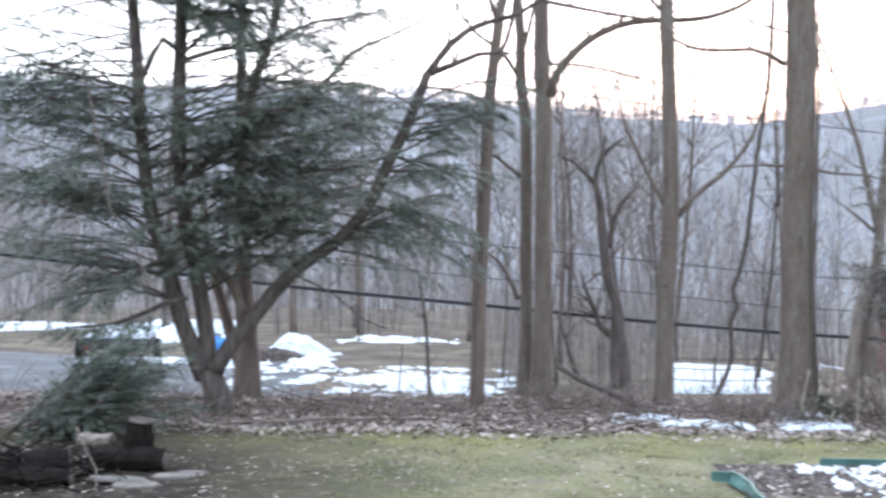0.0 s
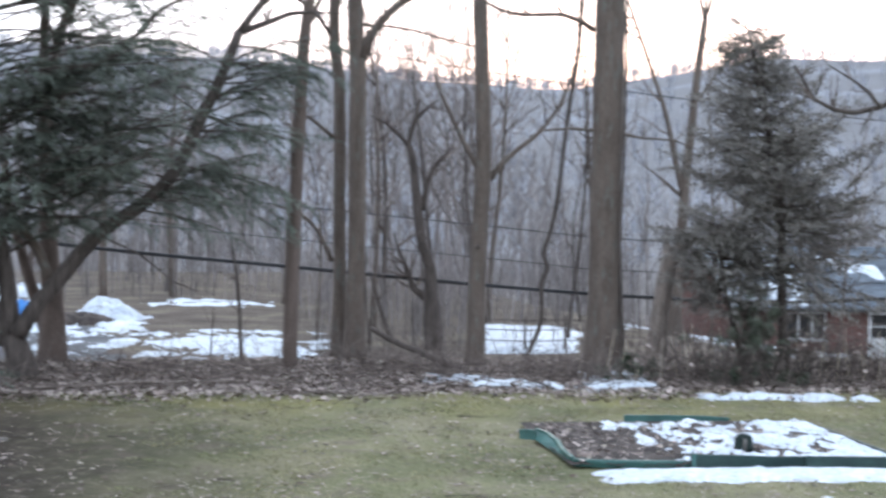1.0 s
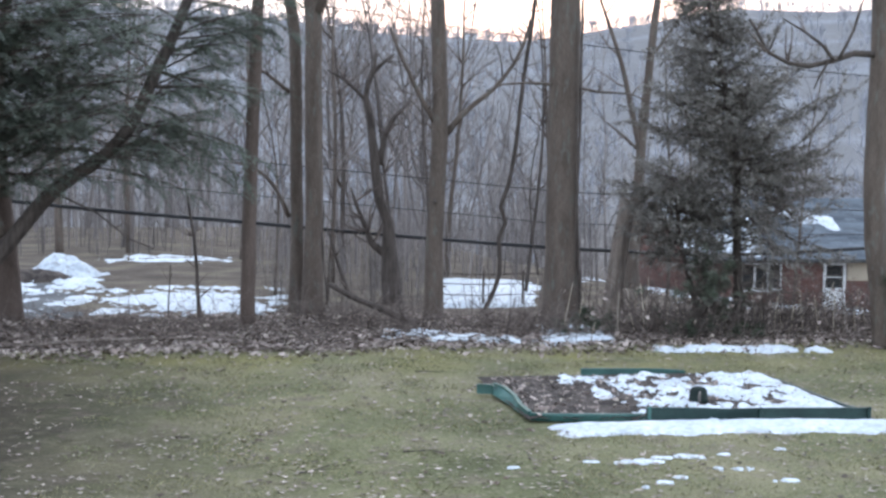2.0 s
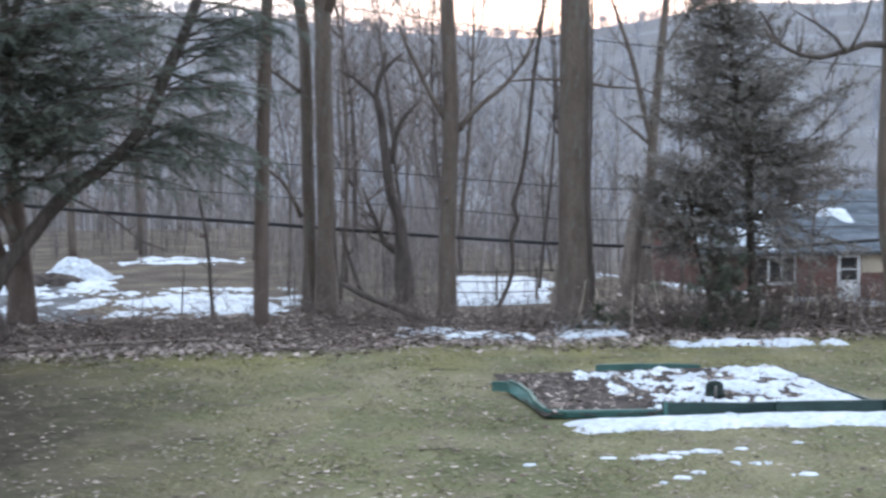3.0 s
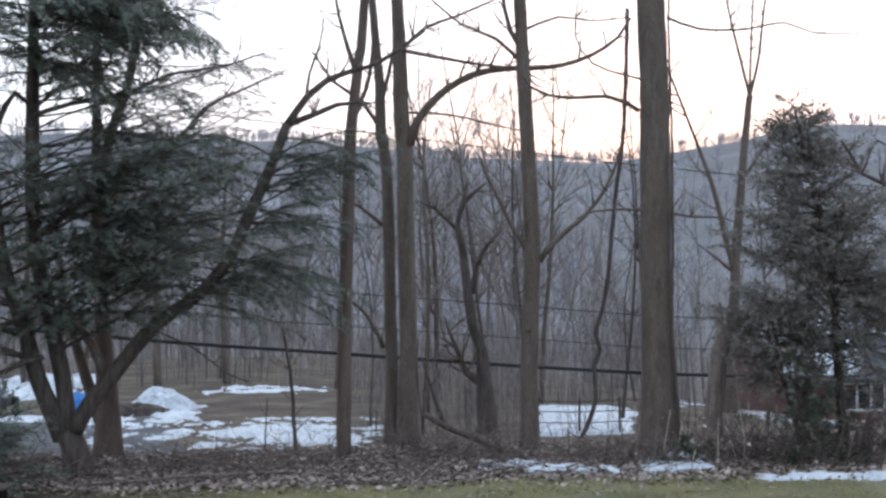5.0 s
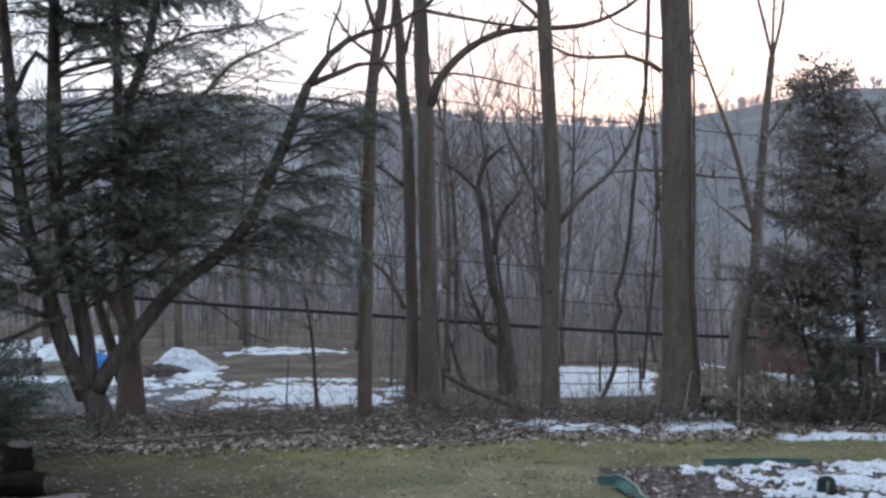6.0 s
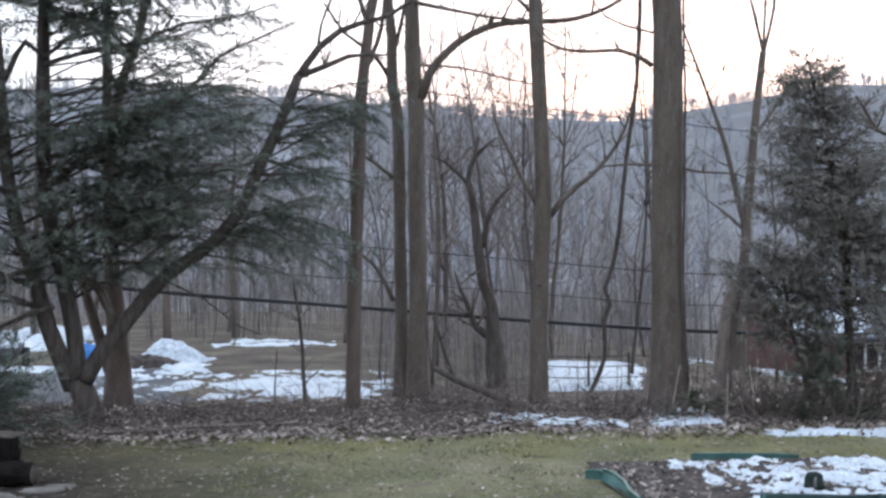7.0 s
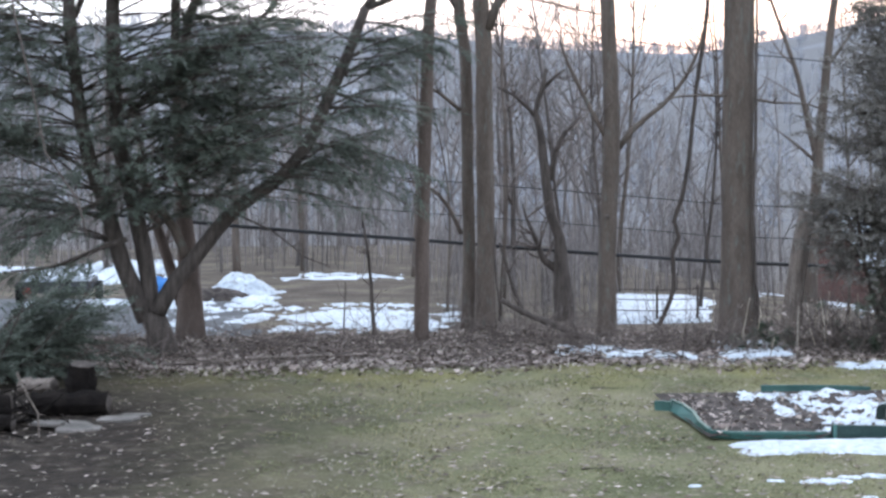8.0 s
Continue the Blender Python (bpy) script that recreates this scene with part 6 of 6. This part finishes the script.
def grass(count, seed):
    rng = np.random.default_rng(seed)
    v = np.zeros((count * 3, 3))
    k = 0
    while k < count:
        x, y = rng.uniform(-9, 15), 12.0 + 12.2 * rng.random()
        if y > lawn_edge(x) or (4.0 < x < 8.6 and 16.4 < y < 20.1):
            continue
        if math.hypot(x + 5.8, (y - 16.5) * 0.6) < 5.0 + 1.6 * noise.noise(Vector((x * 1.2, y * 1.2, 4))):
            continue
        dens = noise.noise(Vector((x * 1.1, y * 1.1, 21)))
        if dens < rng.uniform(-0.6, 0.35):
            continue
        z = ground_z(x, y)
        h, a, b = rng.uniform(0.015, 0.04) * (1 + dens), rng.uniform(0, 6.28), rng.uniform(0, 6.28)
        w = 0.008
        v[3 * k] = (x - w * math.cos(a), y - w * math.sin(a), z - 0.005)
        v[3 * k + 1] = (x + w * math.cos(a), y + w * math.sin(a), z - 0.005)
        v[3 * k + 2] = (x + 1.4 * h * math.cos(b), y + 1.4 * h * math.sin(b), z + h * 0.8)
        k += 1
    tagged(arrays("grass", v, np.arange(count * 3).reshape(-1, 3), GRASS), "short dull winter grass with bare spots", "grass", kind="stuff")


grass(60000, 51)

# dead sticks and arching canes in the brush
bm = bmesh.new()
RT = random.Random(61)
for k in range(1300):
    x = RT.uniform(-10, 15.5)
    y = lawn_edge(x) + RT.uniform(0.0, 3.8)
    a = RT.uniform(0, 6.28)
    p = Vector((x, y, ground_z(x, y) + 0.03))
    if RT.random() < 0.55:
        w = wander(RT, p, Vector((math.cos(a), math.sin(a) * 0.5, 0.12)), RT.uniform(0.4, 1.8), RT.uniform(0.006, 0.018), 0.12, 0.0, 5)
    else:
        w = wander(RT, p, Vector((math.cos(a) * 0.7, math.sin(a) * 0.4, 1.0)), RT.uniform(0.4, 1.3), RT.uniform(0.005, 0.011), 0.2, -0.35, 6)
    tube(bm, w, 4)
tagged(part("brushwood", bm, TWIG), "dead sticks and arching canes in the litter", "brushwood", kind="stuff")
# dark bramble thickets humped along the edge
for cx, cy, rx, ry, h, count in ((2.4, 26.6, 0.9, 0.6, 0.55, 60), (3.9, 25.7, 1.0, 0.6, 0.45, 70), (5.6, 25.2, 0.9, 0.5, 0.5, 70), (6.3, 24.5, 0.5, 0.35, 0.45, 50), (8.2, 25.0, 0.8, 0.6, 0.7, 90), (9.0, 24.3, 0.7, 0.5, 0.65, 80), (10.3, 24.6, 0.9, 0.5, 0.85, 90), (11.6, 25.0, 0.9, 0.6, 0.7, 80), (13.6, 24.6, 1.0, 0.6, 0.7, 70), (0.2, 25.6, 1.6, 0.6, 0.3, 70), (-1.8, 25.6, 1.3, 0.6, 0.3, 60), (-5.4, 25.9, 1.4, 0.8, 0.4, 60)):
    bm = bmesh.new()
    for _ in range(count):
        x, y = cx + RT.gauss(0, 0.5) * rx, cy + RT.gauss(0, 0.5) * ry
        a = RT.uniform(0, 6.28)
        w = wander(RT, Vector((x, y, ground_z(x, y) - 0.02)), Vector((math.cos(a) * 0.8, math.sin(a) * 0.5, 1.1)), h * RT.uniform(0.8, 2.2), RT.uniform(0.005, 0.012), 0.26, -0.45, 7, 0.4)
        tube(bm, w, 4)
        if RT.random() < 0.6:
            twigs_on(bm, w, RT, 4, 0.3, 0.004, 0.3, 1, 0.0, 3)
    tagged(part("bramble", bm, BARK_DARK if h > 0.8 or h == 0.65 else TWIG), "knee-high leafless bramble in the litter" if h > 0.4 else "low tangle of dead canes in the litter", "brambles", kind="stuff")
t = thing("fallen_branch", "long grey fallen branch lying along the litter", "branch")
limb(t, [(-3.1, 23.75, 0.05, 0.03), (-2.0, 23.95, 0.08, 0.032), (-0.9, 24.25, 0.09, 0.028), (0.1, 24.35, 0.07, 0.018)], BARK_DEAD, "stem", 7, 0.015, 7, 0.5, 305, rise=0.0)
t = thing("fallen_log", "grey fallen log lying along the brush", "log")
limb(t, [(7.4, 25.6, 0.16, 0.10), (8.6, 25.4, 0.18, 0.10), (9.8, 25.5, 0.15, 0.085)], BARK_DEAD, "bark", 10, 0.01, 4, 0.5, 301, ridge=0.15)

# pale dead stalks standing in the brush, and small dark seedlings
bm = bmesh.new()
for k in range(60):
    x = RT.uniform(6.5, 15.5)
    y = lawn_edge(x) + RT.uniform(0.6, 4.0)
    w = wander(RT, Vector((x, y, ground_z(x, y) - 0.02)), Vector((RT.uniform(-0.25, 0.25), RT.uniform(-0.2, 0.2), 1)), RT.uniform(0.3, 1.0), RT.uniform(0.008, 0.016), 0.06, 0.0, 4, 0.6)
    tube(bm, w, 5)
STALK = material("bleached_stalk", (0.38, 0.32, 0.25), (0.52, 0.46, 0.38), 3.0, 0.85, 0.0, island=0.3)
tagged(part("dead_stalk_stand", bm, STALK), "bleached upright dead stalks in the brush", "stalks", kind="stuff")
for x, y, h in ((7.15, 24.7, 0.55), (8.95, 24.2, 0.6), (9.9, 24.0, 0.45), (6.75, 24.5, 0.4)):
    t = thing("seedling_shrub", "small dark leafy shrub in the litter", "shrub", group="shrubs along the lawn edge")
    shoots = [wander(RT, Vector((x + RT.uniform(-0.15, 0.15), y + RT.uniform(-0.1, 0.1), ground_z(x, y) - 0.03)), Vector((RT.uniform(-0.7, 0.7), RT.uniform(-0.5, 0.5), 1)), h * RT.uniform(0.6, 1.1), 0.01, 0.2, 0.0, 5) for _ in range(7)]
    foliage(t, shoots, IVY, int(x * 10), 16, 0.25, 0.45, 0.2, 0, tuft, 2.0)

t = thing("broadleaf_shrub", "straggling green broad-leaved shrub under the cedar", "shrub")
shoots = []
for _ in range(26):
    x, y = 9.35 + RT.gauss(0, 0.3), 25.0 + RT.gauss(0, 0.2)
    shoots.append(wander(RT, Vector((x, y, ground_z(x, y) - 0.03)), Vector((RT.uniform(-0.4, 0.5), RT.uniform(-0.4, 0.3), 1)), RT.uniform(0.8, 2.0), 0.012, 0.16, -0.05, 7))
for w in shoots:
    bm = bmesh.new()
    tube(bm, w, 4)
    part("stem", bm, BARK_DARK, t)
foliage(t, shoots, LAUREL, 322, 7, 0.3, 0.5, 0.4, 0, tuft, 2.0)

# thin wire fence before the snow field
fence = thing("wire_fence", "thin dark wire fence with slim posts", "fence")
for x in (5.35, 6.3, 7.2, 8.1):
    bm = bmesh.new()
    tube(bm, [(Vector((x, 30.3, ground_z(x, 30.3) - 0.05)), 0.03), (Vector((x, 30.3, 0.45)), 0.028), (Vector((x + 0.01, 30.3, 0.72)), 0.026)], 8)
    part("post", bm, BARK_DARK, fence)
for z in (0.18, 0.42, 0.64):
    bm = bmesh.new()
    tube(bm, spline([(5.2, 30.26, z + 0.02, 0.011), (6.3, 30.26, z - 0.02, 0.011), (7.2, 30.26, z, 0.011), (8.3, 30.26, z - 0.03, 0.011)], 0.3), 5)
    part("wire", bm, BARK_DARK, fence)

# slender trees standing between the lawn edge and the woods
for k, (x, y, h, r0) in enumerate(((7.9, 33.0, 8.5, 0.05), (8.9, 34.5, 9.0, 0.055), (2.9, 31.0, 6.0, 0.035), (4.9, 34.0, 8.0, 0.05), (1.9, 33.5, 6.5, 0.04), (3.6, 37.0, 9.0, 0.07), (6.2, 36.5, 8.5, 0.06), (5.6, 32.4, 6.5, 0.04), (11.0, 31.5, 7.0, 0.045), (9.8, 36.0, 9.0, 0.065), (12.6, 34.0, 7.5, 0.05), (7.2, 40.0, 10.0, 0.08), (4.3, 41.0, 10.0, 0.09), (-4.6, 50.0, 9.5, 0.16), (-2.3, 51.5, 9.0, 0.13), (-9.5, 52.0, 9.5, 0.15), (1.6, 48.5, 9.0, 0.11), (14.8, 33.0, 6.5, 0.045))):
    rng = random.Random(900 + k)
    t = thing("slender_tree", "slender bare tree with fine rising twigs", "tree", group="slender trees before the woods")
    p = Vector((x, y, ground_z(x, y) - 0.1))
    w = wander(rng, p, Vector((rng.uniform(-0.06, 0.06), rng.uniform(-0.05, 0.05), 1)), h, r0, 0.05, 0.3, 16, 0.18)
    bm = bmesh.new()
    tube(bm, w, 8)
    part("trunk", bm, BARK if k % 3 else BARK_DARK, t)
    bm = bmesh.new()
    twigs_on(bm, w, rng, 16, h * 0.24, max(0.012, r0 * 0.35), 0.25, 2, 0.45, 4, 0.7)
    tagged(part("twig_tangle", bm, TWIG, t), kind="stuff")

# a few thin sticks lying on the lawn
for x, y, a, ln in ((2.3, 15.2, 10, 0.5), (3.6, 14.6, 75, 0.35), (-0.2, 16.4, -15, 0.6), (1.1, 14.4, 30, 0.45), (6.2, 21.6, 4, 1.4), (3.3, 20.8, -5, 0.5), (-1.7, 19.2, 12, 0.6)):
    w = wander(RT, Vector((x, y, ground_z(x, y) + 0.012)), Vector((math.cos(radians(a)), math.sin(radians(a)), 0.02)), ln, 0.009, 0.08, 0.0, 5)
    bm = bmesh.new()
    tube(bm, w, 5)
    tagged(part("stick", bm, BARK_DARK), "thin dark stick lying on the lawn", "stick", "sticks on the lawn")

# tangled dark brush heaped against the logs
bm = bmesh.new()
for k in range(150):
    x, y = -5.3 + RT.gauss(0, 0.5), 18.7 + RT.gauss(0, 0.5)
    d = math.hypot((x + 5.3) / 1.2, (y - 18.7) / 1.1)
    p = Vector((x, y, ground_z(x, y) + max(0.0, 0.45 - 0.4 * d) * RT.random()))
    a = RT.uniform(0, 6.28)
    tube(bm, wander(RT, p, Vector((math.cos(a), math.sin(a), RT.uniform(-0.1, 0.5))), RT.uniform(0.4, 1.1), RT.uniform(0.008, 0.028), 0.16, -0.1, 5), 5)
tagged(part("brush_heap", bm, WET_BARK), "tangled dark dead branches heaped by the logs", "brushwood", kind="stuff")
